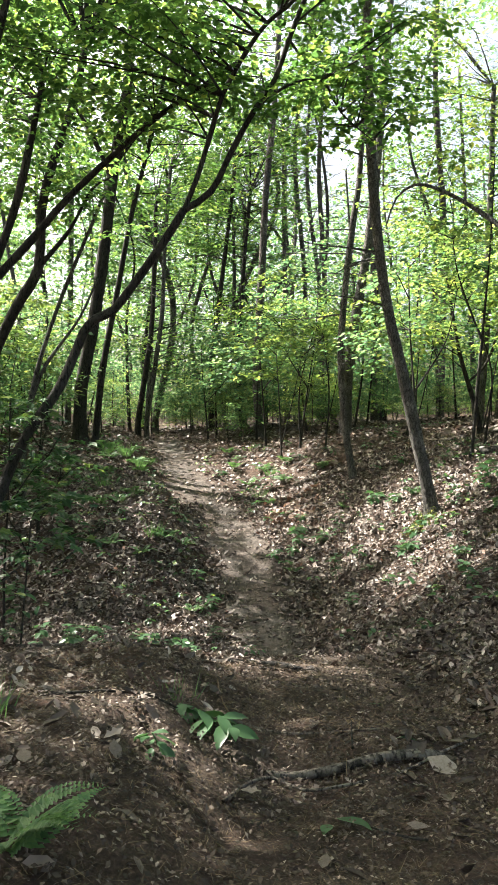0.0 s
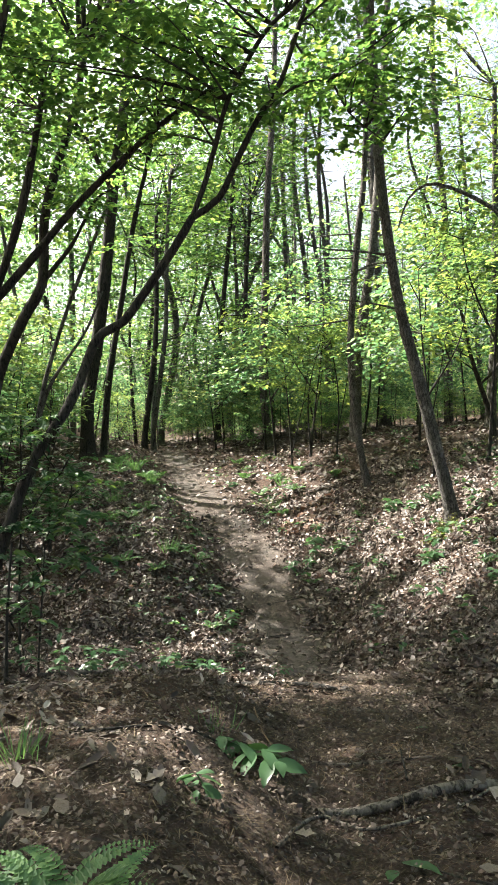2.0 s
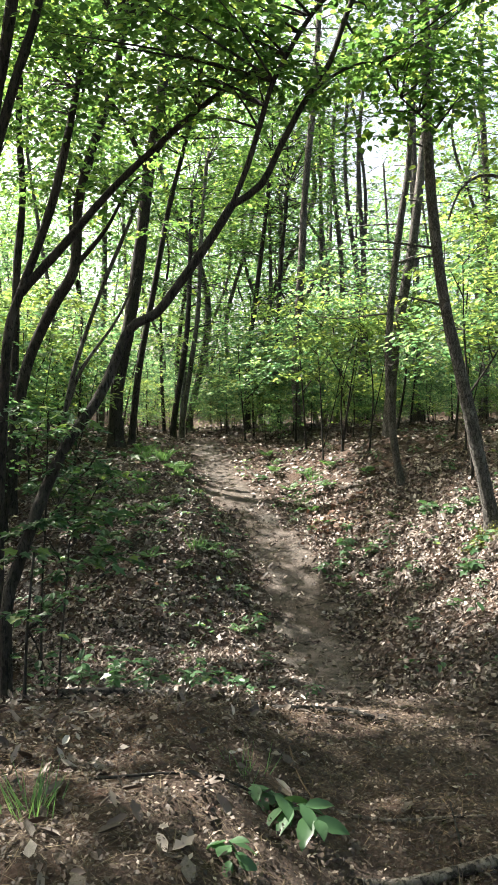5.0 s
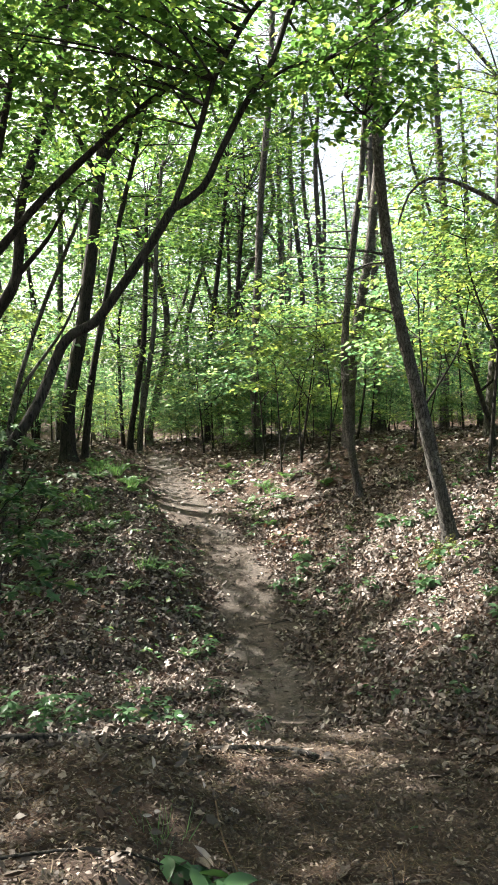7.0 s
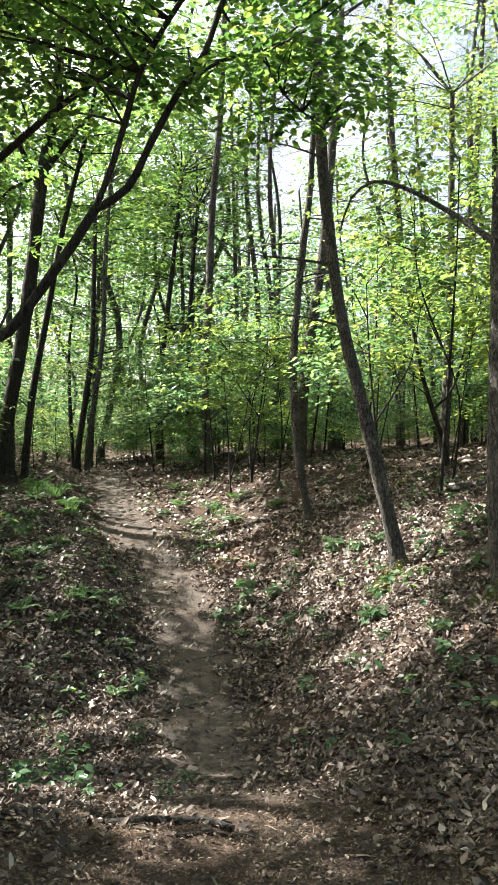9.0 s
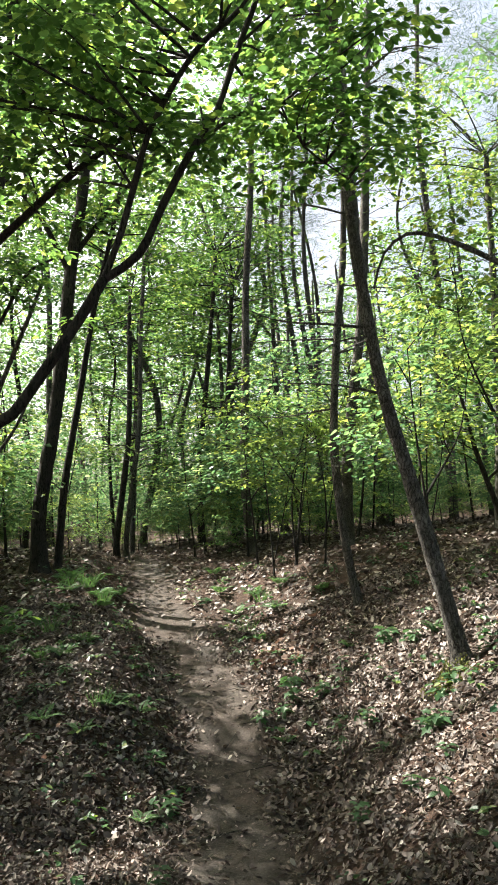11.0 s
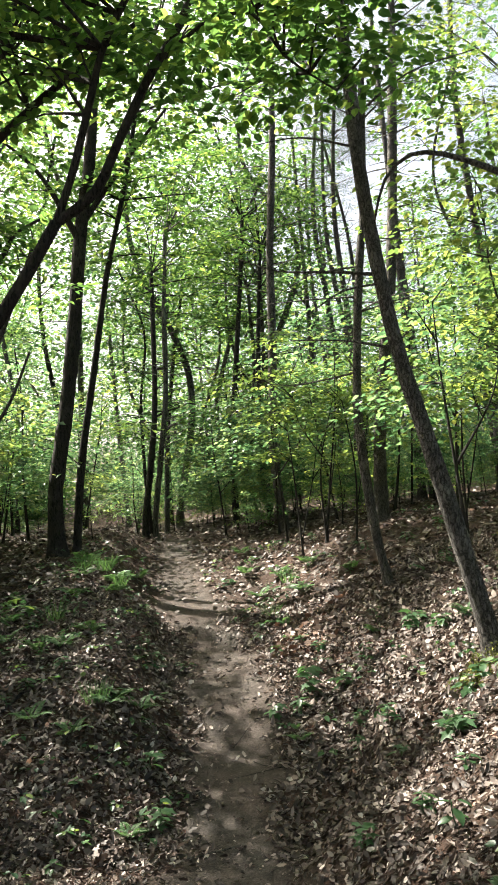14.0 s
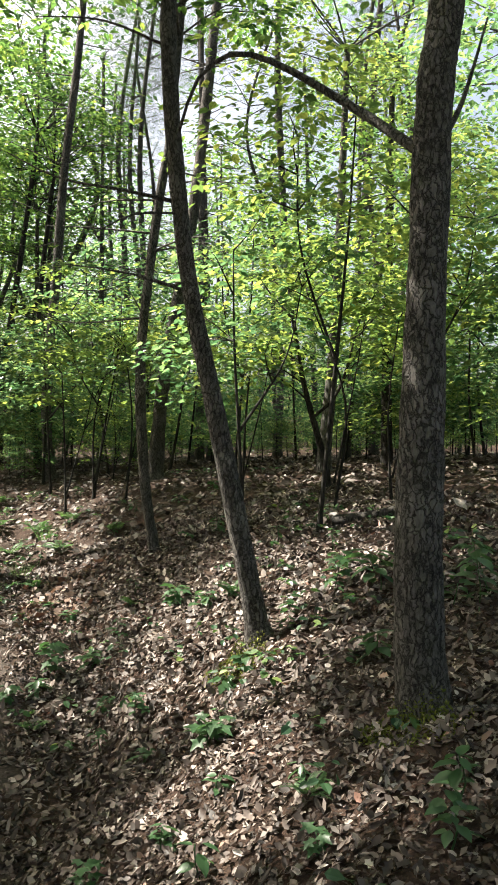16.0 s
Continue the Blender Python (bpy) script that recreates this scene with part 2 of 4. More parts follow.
def leaves(name, pos, way, up, size, shape=OVAL, smooth_faces=False):
    """A mesh of many leaves: where each is fixed, which way it grows, its upper side and length."""
    pos, way, up = np.asarray(pos), unit(np.asarray(way)), np.asarray(up)
    side = unit(np.cross(up, way))
    nor = np.cross(way, side)
    k = np.array(shape[0])
    size = np.asarray(size).reshape(-1, 1, 1)
    v = pos[:, None] + size * (k[None, :, 0:1] * way[:, None] + k[None, :, 1:2] * side[:, None] + k[None, :, 2:3] * nor[:, None])
    f = np.array(shape[1])[None] + (np.arange(len(pos)) * len(k))[:, None, None]
    return mesh_of(name, v.reshape(-1, 3), f.reshape(-1, 3), smooth_faces)


def spray_leaves(rng, centres, radius, count, size, droop=.3, tilt=.3):
    """Leaves in loose flat sprays round the given centres."""
    c = np.repeat(centres, count, axis=0)
    a = rng.uniform(0, 2 * math.pi, len(c))
    rr = np.repeat(rng.uniform(.65, 1.25, len(centres)) * radius, count)
    q = np.sqrt(rng.uniform(0, 1, len(c)))
    lean = np.repeat(rng.normal(0, .22, (len(centres), 2)), count, axis=0)
    dx, dy = np.cos(a) * q * rr, np.sin(a) * q * rr
    dz = -droop * q ** 2 * rr + rng.normal(0, .05, len(c)) * rr + lean[:, 0] * dx + lean[:, 1] * dy
    pos = c + np.stack([dx, dy, dz], -1)
    b_ = a + rng.normal(0, .8, len(c))
    way = np.stack([np.cos(b_), np.sin(b_), rng.normal(-.2, .22, len(c))], -1)
    up = np.stack([rng.normal(0, tilt, len(c)), rng.normal(0, tilt, len(c)), np.ones(len(c))], -1)
    return pos, way, up, size * rng.uniform(.6, 1.3, len(c))


# ---- the lie of the land ----
TRAIL_Y = (-6, 0, 3.4, 4.6, 5.7, 6.5, 7.6, 9.2, 10.9, 12.0, 13.9, 15.2, 16.5, 18, 20, 22, 24, 34, 70, 130)
TRAIL_Z = (-.3, -.13, -.08, -.12, -.21, -.4, -.62, -.69, -.46, -.13, .09, .42, .72, 1.02, 1.36, 1.55, 1.62, 1.6, 5.5, 14.0)
TRAIL_X = (.2, .25, .3, .33, .33, .3, .2, .07, -.04, -.15, -.6, -1.08, -1.4, -1.75, -2.1, -2.5, -3.3, -9, -20, -40)


def smooth(a, b, v):
    k = np.clip((v - a) / (b - a), 0, 1)
    return k * k * (3 - 2 * k)


def trail_at(y):
    return sum(np.interp(y + s, TRAIL_Y, TRAIL_X) for s in (-.5, 0, .5)) / 3


def land(x, y):
    """Height of the ground without its fine relief."""
    x, y = np.asarray(x, float), np.asarray(y, float)
    z0 = sum(np.interp(y + s, TRAIL_Y, TRAIL_Z) for s in (-.35, 0, .35)) / 3
    d = x - trail_at(y)
    gully = smooth(5.6, 7.6, y)
    # bank to the right of the trail, up to the plateau
    rise = np.maximum(d - np.interp(y, (3, 6, 8.5, 10, 11.3, 14, 19), (.85, .6, .4, .95, 1.1, 1.2, 1.5)), 0)
    top = 1.95 + .012 * np.maximum(y - 14, 0) + .11 * np.maximum(y - 36, 0) + .04 * np.maximum(x - 4, 0)
    right = rise * np.interp(y, (0, 4, 5, 6.4, 7.7, 8.5, 10, 11, 14, 20), (.12, .2, .22, .36, .68, .64, .85, .8, .5, .2))
    room = np.maximum(top - z0, .05)
    right = room * (1 - np.exp(-right / room * 1.2))
    # bank to the left, that falls off again farther out
    e = np.maximum(-d - np.interp(y, (4.5, 7), (.12, .45)), 0)
    left = .58 * smooth(0, .95, e) * np.interp(y, (0, 3, 4.5, 5.6, 7, 8, 9, 9.8, 11, 14, 18, 24), (.3, .5, .5, .1, -.05, -.3, 0, .45, 1.05, 1.1, .95, .3))
    fall = np.interp(y, (0, 4, 7, 10, 12, 14, 17), (.1, .15, .3, .42, .3, .12, 0))
    left = left - fall * np.maximum(e - 1.75, 0) * np.exp(-np.maximum(e - 1.75, 0) / 6)
    return z0 + right + left - .05 * np.exp(-(d / .4) ** 2) * gully


def value_noise(x, y, seed):
    """Smooth random heights between -1 and 1 on a unit lattice."""
    grid = np.random.default_rng(seed).uniform(-1, 1, (256, 256))
    xi, yi = np.floor(x).astype(int), np.floor(y).astype(int)
    fx, fy = x - xi, y - yi
    fx, fy = fx * fx * (3 - 2 * fx), fy * fy * (3 - 2 * fy)
    g = lambda i, j: grid[(xi + i) % 256, (yi + j) % 256]
    return (g(0, 0) * (1 - fx) + g(1, 0) * fx) * (1 - fy) + (g(0, 1) * (1 - fx) + g(1, 1) * fx) * fy


def bareness(x, y):
    """1 where the trail is trodden bare, 0 under the leaf litter."""
    wide = np.interp(y, (-2, 3, 5.4, 6.6, 8, 11, 14, 18, 30), (1.1, .95, .8, .5, .4, .42, .45, .45, .4))
    d = np.abs(x - trail_at(y)) + .14 * value_noise(x * 2.3, y * 2.3, 3) + .07 * value_noise(x * 7, y * 7, 4)
    return 1 - smooth(wide * .55, wide * 1.35, d)


def relief(x, y):
    near = np.exp(-np.maximum(np.hypot(x, y - 8) - 14, 0) / 20)
    soft = 1 - .6 * bareness(x, y) * smooth(5, 7, y)
    return near * soft * (.045 * value_noise(x * 1.3, y * 1.3, 1) + .022 * value_noise(x * 4.1, y * 4.1, 2) + .014 * value_noise(x * 11, y * 11, 5) + .008 * value_noise(x * 23, y * 23, 6) + smooth(6, 5, y) * .022 * np.abs(value_noise(x * 6, y * 6, 7)))


def ground_at(x, y):
    x, y = np.asarray(x, float), np.asarray(y, float)
    return land(x, y) + relief(x, y)


def spaced(a, b, step, reach, grow):
    inner = list(np.arange(a, b, step))
    lo, hi, s = inner[0], inner[-1], step
    left, right = [], []
    while hi < reach:
        s *= grow
        lo, hi = lo - s, hi + s
        left.append(lo)
        right.append(hi)
    return np.array(left[::-1] + inner + right)


# ---- ground ----
gx, gy = np.meshgrid(spaced(-4, 5, .06, 400, 1.14), spaced(1.5, 19, .06, 400, 1.14), indexing="ij")
i, j = np.meshgrid(np.arange(gx.shape[0] - 1), np.arange(gx.shape[1] - 1), indexing="ij")
w_ = gx.shape[1]
ground = new("ground", mesh_of("ground", np.stack([gx, gy, ground_at(gx, gy)], -1).reshape(-1, 3),
                               np.stack([i * w_ + j, (i + 1) * w_ + j, (i + 1) * w_ + j + 1, i * w_ + j + 1], -1).reshape(-1, 4), True))
ground.data.materials.append(SOIL)
ground.data.attributes.new("bare", "FLOAT", "POINT").data.foreach_set("value", (bareness(gx, gy) * np.interp(gy, (5.2, 7.5, 21, 24), (.25, 1, 1, 0))).astype(np.float32).ravel())
tagged(ground, "brown woodland soil with a trodden earth trail", "ground", kind="structure")


# ---- trees ----
SUN_S = np.array(SUN_AT)
# spots on which the sun falls through gaps in the canopy: on the trail, the banks, and the leaves of lower trees
GAPS = [(-.9, 15.9, .6, .35), (-1.4, 17, .8, .45), (-1.7, 18, 1.0, .4), (-2.4, 15.7, 1.2, .4), (.02, 11.9, -.2, .22), (.42, 5.6, -.25, .25), (-.42, 3.38, .12, .2), (-.2, 3.35, .02, .18),
        (.7, 13.3, .15, .35), (1.0, 14.2, .35, .25), (1.9, 11.7, .45, .3), (1.4, 10.6, -.05, .25), (2.0, 9.9, .4, .35), (1.6, 8.4, .1, .25), (2.2, 9.0, .4, .28), (2.6, 9.2, .55, .2), (1.5, 7.9, 0, .2), (2.9, 10.6, .85, .25), (2.3, 7.4, .35, .18),
        (-1.4, 6.5, .2, .3), (-.9, 5.9, .1, .2), (-2.2, 10.8, .1, .2), (-1.2, 10.2, .1, .12), (-1.8, 11.6, .4, .12), (-1.0, 9.0, -.4, .12), (-2.4, 12.6, .5, .15), (-1.5, 8.2, -.6, .1), (-.5, 20, 2.5, .9),
        (3.4, 13.6, 3.6, 1.1), (5.0, 14.6, 4.2, 1.1), (2.4, 12.6, 2.8, .7), (1.2, 18.3, 4.0, 1.0), (4.6, 17, 6.5, 1.1), (.3, 18.5, 3.0, .8), (-.2, 8.3, 5.9, .5), (.9, 8.4, 5.0, .4)]


def lit_through(c, rng, keep=.05, reach=.38):
    """Drops the sprays that stand between the sun and a gap's spot of ground."""
    ok = np.ones(len(c), bool)
    for gx_, gy_, gz_, gr in GAPS:
        v = c - np.array([gx_, gy_, gz_])
        d = np.linalg.norm(v - (v @ SUN_S)[:, None] * SUN_S, axis=1)
        ok &= (d > gr + reach) | (v @ SUN_S < 1.2) | (rng.uniform(0, 1, len(c)) < keep)
    return c[ok]


def cloud(rng, centre, radii, count, shell=.35):
    v = unit(rng.normal(0, 1, (count, 3))) * (shell + (1 - shell) * rng.uniform(0, 1, (count, 1))) ** .6
    return np.array(centre) + v * np.array(radii)


def tree(name, label, trunk, r0, r1, mat, limbs=(), crown=None, seed=1, group="", leaf=LEAF, shape=OVAL, radius=.5, count=55, size=.11, twigs=True, sides=10, flare=.5, gaps=True, stubs=0, droop=.3, high=None, clear=(.05, .38)):
    """A tree or shrub: trunk, limbs of (points, r0, r1), and a crown of leaf sprays round the given centres, held by twigs."""
    rng = np.random.default_rng(seed)
    trunk = [list(p) for p in trunk]
    foot = Vector((trunk[0][0], trunk[0][1], float(ground_at(trunk[0][0], trunk[0][1]))))
    if trunk[0][2] > foot.z + .25:
        trunk.insert(0, [*foot])
    else:
        trunk[0][2] = foot.z
    trunk[0][2] -= .12
    o = np.array(foot)
    root = new(name)
    root.location = foot
    tagged(root, label, "tree" if "tree" in name or "pine" in name else "sapling", group)
    stem = np.array(trunk) - o
    part("trunk", tube("trunk", [(stem, r0, r1)], rng, sides, .12 if sides > 9 else .3, .07, flare), mat, root)
    runs = []
    for pts, a, b_ in limbs:
        runs.append(np.array(pts))
        part("limb", tube("limb", [(np.array(pts) - o, a, b_)], rng, 7, .12, .1), mat, root)
    if stubs:
        c = curve_points(stem, .2)
        dead = []
        for k in range(stubs):
            p = c[int(len(c) * rng.uniform(.3, .98))]
            a, ln = rng.uniform(0, 6.28), rng.uniform(.5, 1.9)
            q = p + ln * np.array([math.cos(a), math.sin(a), rng.uniform(-.15, .25)])
            h = p + .55 * (q - p) + rng.normal(0, .06, 3) * ln
            dead.append(((p, h, q), .016, .004))
            s_ = h + rng.normal(0, .3, 3) * ln * np.array([1, 1, .5])
            dead.append(((h, s_), .007, .002))
        part("deadwood", tube("deadwood", dead, rng, 4, .3, .05), mat, root, "thin bare dead branches", "stuff")
    if crown is not None and len(crown):
        c = lit_through(crown, rng, *clear) if gaps else crown
        c = c if len(c) > 5 else crown[:6]
        if twigs:
            line = np.vstack([curve_points(np.array(trunk)[-max(2, len(trunk) * 2 // 3):], .3)] + [curve_points(r_, .3)[1:] for r_ in runs])
            tw = []
            for p in c[::2 if gaps else 4]:
                d = np.linalg.norm((line - p) * np.array([1, 1, 1.7]) + np.array([0, 0, .5]), axis=1)
                a = line[int(np.argmin(d))]
                h = a + .5 * (p - a) + np.array([0, 0, .08]) + rng.normal(0, .07, 3)
                tw.append((np.array([a, h, p]) - o, min(.012 + .005 * np.linalg.norm(p - a), r1 * .9 + .004), .003))
            part("branchwork", tube("branchwork", tw, rng, 3, .7, .05), mat, root, kind="stuff")
        pos, way, up, sz = spray_leaves(rng, c - o, radius, count, size, droop)
        part("crown", leaves("crown", pos, way, up, sz, shape), leaf, root, kind="stuff")
    # high: outsized leaf sprays added mostly above view, to shade the ground
    if high is not None:
        c = lit_through(high, rng, .02, .5)
        c = c if len(c) > 5 else high[:6]
        top = np.array(trunk[-1])
        arms = [(np.array([top, top + .5 * (p - top) + (0, 0, .25), p]) - o, .03, .006) for p in c[::6]]
        part("upper_branchwork", tube("upper_branchwork", arms, rng, 4, .6, .05), mat, root, kind="stuff")
        pos, way, up, sz = spray_leaves(rng, c - o, .7, 60, .19, droop)
        part("upper_crown", leaves("upper_crown", pos, way, up, sz, DIAMOND), leaf, root, kind="stuff")
    return root


R = np.random.default_rng(11)
# the forked tree that leans over the trail
arm_l = [(-.73, 8.3, 3.78), (-.58, 8.28, 4.15), (-.47, 8.26, 4.5), (-.33, 8.24, 4.95), (-.08, 8.22, 5.4), (.13, 8.22, 5.69), (.42, 8.22, 5.94), (.66, 8.2, 6.35), (1.0, 8.1, 7.1)]
arm_r = [(-.73, 8.3, 3.78), (-.45, 8.32, 3.98), (-.25, 8.33, 4.38), (.0, 8.34, 4.84), (.21, 8.35, 5.16), (.36, 8.38, 5.6), (.48, 8.4, 5.92), (.6, 8.42, 6.25), (.8, 8.5, 7.1)]
side_arm = [(.07, 8.38, 4.92), (.35, 8.3, 5.08), (.69, 8.3, 5.13), (.9, 8.3, 4.79), (1.23, 8.3, 4.5)]
tree("leaning_forked_tree", "dark forked broadleaf tree leaning over the earth trail", [(-2.66, 7.5, .0), (-2.6, 7.55, .31), (-2.5, 7.7, .73), (-2.3, 7.95, 1.37), (-2.0, 8.15, 1.9), (-1.86, 8.25, 2.26), (-1.77, 8.28, 2.5), (-1.66, 8.3, 2.64), (-1.46, 8.3, 2.74), (-1.2, 8.3, 3.08), (-.92, 8.3, 3.48), (-.73, 8.3, 3.78)],
     .062, .043, BARK, [(arm_l, .03, .018), (arm_r, .036, .02), (side_arm, .016, .007)],
     np.vstack([cloud(R, (.1, 8.3, 6.1), (1.9, 1.6, .9), 60), cloud(R, (.8, 8.4, 4.95), (.9, .7, .45), 20), cloud(R, (-1.2, 8.2, 5.3), (1.6, 1.3, .6), 27)]), 21, clear=(.1, .38), shape=BROAD, size=.088, count=56)
# its neighbours among the trunks beside the trail
low_arm = [(-3.04, 9, 3.08), (-2.6, 9, 3.55), (-2.16, 9, 4.06), (-1.73, 9, 4.48), (-1.12, 9, 5.02), (-.64, 9, 5.35), (-.17, 9, 5.68)]
tree("broadleaf_tree", "dark slender tree with one long slanting limb", [(-3.28, 9, .4), (-3.22, 9, 1.87), (-3.17, 9, 2.65), (-3.04, 9, 3.08), (-2.78, 9, 3.77), (-2.6, 9, 4.42), (-2.4, 9.1, 5.6)],
     .075, .035, BARK, [(low_arm, .058, .022)], np.vstack([cloud(R, (-1.2, 9, 5.5), (1.8, 1.2, .8), 43), cloud(R, (-2.5, 9.3, 5.6), (1.5, 1.2, .8), 38)]), 22, clear=(.08, .38), shape=BROAD, size=.085, count=56)
tree("broadleaf_tree", "dark tall tree with two steep limbs beside the hollow", [(-3.1, 8, .2), (-3.02, 8, 2.27), (-3.01, 8, 3.04), (-3.05, 8, 3.98), (-2.86, 8, 5.19), (-2.71, 8, 6.17), (-2.4, 8, 8)],
     .085, .05, BARK, [([(-3.05, 8, 3.82), (-2.78, 8, 4.83), (-2.58, 8, 5.45), (-2.41, 8, 6.15), (-2.1, 8, 7.2)], .055, .03)], cloud(R, (-2.8, 8.2, 7.2), (1.7, 1.6, 1.1), 50), 23, clear=(.08, .38), high=np.vstack([cloud(R, (-1.6, 10.6, 9.9), (2.4, 2.2, .7), 34), cloud(R, (-4.6, 10.8, 10.4), (2.2, 2.0, .8), 27)]), shape=BROAD, size=.088, count=56)
tree("broadleaf_tree", "crooked dark tree with a forking upper stem", [(-4.3, 12, .5), (-4.07, 12, 1.98), (-3.89, 12, 2.73), (-3.54, 12, 3.48), (-3.25, 12, 4), (-3.19, 12, 4.93), (-3.02, 12, 5.62), (-2.73, 12, 6.49), (-2.55, 12, 7.31)],
     .105, .06, BARK, [([(-2.55, 12, 7.31), (-2.61, 12, 7.96), (-2.61, 12, 9)], .05, .03), ([(-2.55, 12, 7.31), (-2.31, 12, 7.95), (-2.14, 12, 8.9)], .05, .03), ([(-3.25, 12, 4), (-2.78, 12, 4.57), (-2.43, 12, 5.2), (-2.08, 12, 5.4)], .045, .015)],
     np.vstack([cloud(R, (-2.6, 12, 8.4), (2.2, 2.0, 1.5), 46), cloud(R, (-2.9, 12.3, 5.6), (1.8, 1.5, .7), 30)]), 24, size=.12, high=np.vstack([cloud(R, (-3.2, 12.5, 10.8), (2.8, 2.6, 1.0), 88), cloud(R, (-1, 13.6, 10.6), (2.2, 2.2, .8), 28)]))
tree("slender_tree", "pale grey slender stems slanting among darker trunks", [(-3.6, 12.5, 1.2), (-3.43, 12.5, 2.36), (-3.03, 12.5, 3.61), (-2.52, 12.5, 4.85), (-2.34, 12.5, 5.3)], .05, .025, BARK_GREY,
     [([(-3.5, 12.5, 2.0), (-3.26, 12.5, 2.59), (-2.74, 12.5, 3.32), (-2.45, 12.5, 3.95)], .035, .015)], cloud(R, (-2.5, 12.7, 5.3), (1.2, 1.0, .7), 22), 25, size=.11)
tree("broadleaf_tree", "straight grey-brown tree behind the crooked trunks", [(-4.5, 13, .6), (-4.46, 13, 2.82), (-4.43, 13, 4.18), (-4.34, 13, 5.36), (-4.4, 13, 6.66), (-4.3, 13, 9)], .085, .04, BARK, [], cloud(R, (-4.3, 13, 7.8), (1.9, 1.8, 2.0), 42), 26, size=.12, high=cloud(R, (-5.4, 14, 11.2), (2.8, 2.8, 1.0), 92))
tree("broadleaf_tree", "stout dark tree at the trail's edge", [(-3.66, 16.9, 1.43), (-3.65, 16.9, 2.5), (-3.38, 16.9, 4.03), (-3.16, 16.9, 5.62), (-2.97, 16.9, 7.26), (-2.74, 16.9, 8.59), (-2.5, 16.9, 11)], .155, .09, BARK, [([(-3.0, 16.9, 7.0), (-3.6, 16.6, 8.2), (-4.4, 16.4, 9)], .07, .02), ([(-2.97, 16.9, 7.3), (-2.0, 17, 8.6), (-1.3, 17, 9.4)], .07, .02)],
     cloud(R, (-2.9, 16.9, 9.8), (2.8, 2.6, 2.2), 66), 27, size=.13, high=np.vstack([cloud(R, (-2.6, 17.2, 12.6), (3.2, 3.0, 1.2), 47), cloud(R, (-5.4, 18.6, 12), (2.4, 2.4, 1), 46)]))
tree("broadleaf_tree", "slimmer dark tree leaning beside the stout one", [(-3.42, 17.2, 1.4), (-3.25, 17.2, 2.99), (-2.94, 17.2, 4.67), (-2.62, 17.2, 6.4), (-2.26, 17.2, 7.83), (-1.9, 17.2, 9.5)], .08, .04, BARK, [], cloud(R, (-2.2, 17.4, 8.2), (2.0, 1.8, 1.9), 40), 28, size=.13, high=np.vstack([cloud(R, (.2, 16.4, 11.6), (2.6, 2.4, 1.0), 37), cloud(R, (.2, 19.8, 12.2), (2.4, 2.2, 1.2), 31)]))
for k, (pts, r_) in enumerate((([(-3.17, 22, 2.03), (-2.95, 22, 3.52), (-2.79, 22, 4.91), (-2.7, 22, 8)], .09), ([(-2.93, 22, 2.07), (-2.72, 22, 3.5), (-2.52, 22, 5.02), (-2.45, 22, 6.89), (-2.3, 22, 9)], .075), ([(-3.6, 27, 2.08), (-3.5, 27, 3.87), (-3.3, 27, 8)], .09),
                               ([(-1.31, 25, 1.72), (-1.31, 25, 3.91), (-1.09, 25, 5.76), (-.75, 25, 8.59), (-.58, 25, 10.35)], .1), ([(-.89, 27, 1.94), (-1.11, 27, 3.59), (-.68, 27, 6.11), (-.69, 27, 9)], .09), ([(-.5, 27, 2.06), (-.42, 27, 4.06), (-.3, 27, 9)], .085),
                               ([(-.3, 24, 1.7), (-.45, 24, 3.2), (-.35, 24, 6), (-.1, 24, 9)], .075))):
    top = pts[-1]
    tree("broadleaf_tree", "tall slim dark tree on the rise beyond the trail", pts, r_, .05, BARK_GREY if k % 3 else BARK, [], np.vstack([cloud(R, (top[0], top[1], top[2] + .5), (2.2, 2.1, 2.4), 52), cloud(R, (top[0], top[1] + .3, 5.0), (1.6, 1.4, 1.4), 18)]), 40 + k, "slim trees at the crest", size=.13, count=40, radius=.6, stubs=14)
# pines
tree("pine_tree", "large pine with scaly bark and mossy foot on the bank", [(2.66, 7.97, .45), (2.62, 7.97, 1.0), (2.61, 7.95, 1.58), (2.64, 7.95, 2.72), (2.68, 7.95, 3.75), (2.76, 7.95, 4.6), (2.9, 7.95, 9)], .122, .055, PINE_BARK,
     [([(2.62, 7.95, 3.38), (2.4, 8.2, 3.67), (2.17, 8.4, 3.91), (1.93, 8.5, 4.07), (1.72, 8.6, 4.14), (1.54, 8.7, 4.02), (1.45, 8.8, 3.75)], .032, .01), ([(2.68, 7.95, 3.4), (2.9, 8.1, 3.75), (3.1, 8.2, 4.3)], .02, .006)],
     np.vstack([cloud(R, (2.7, 8.2, 8.6), (2.0, 2.0, 1.6), 50)]), 60, leaf=LEAF, sides=20, flare=.3, size=.12, gaps=True)
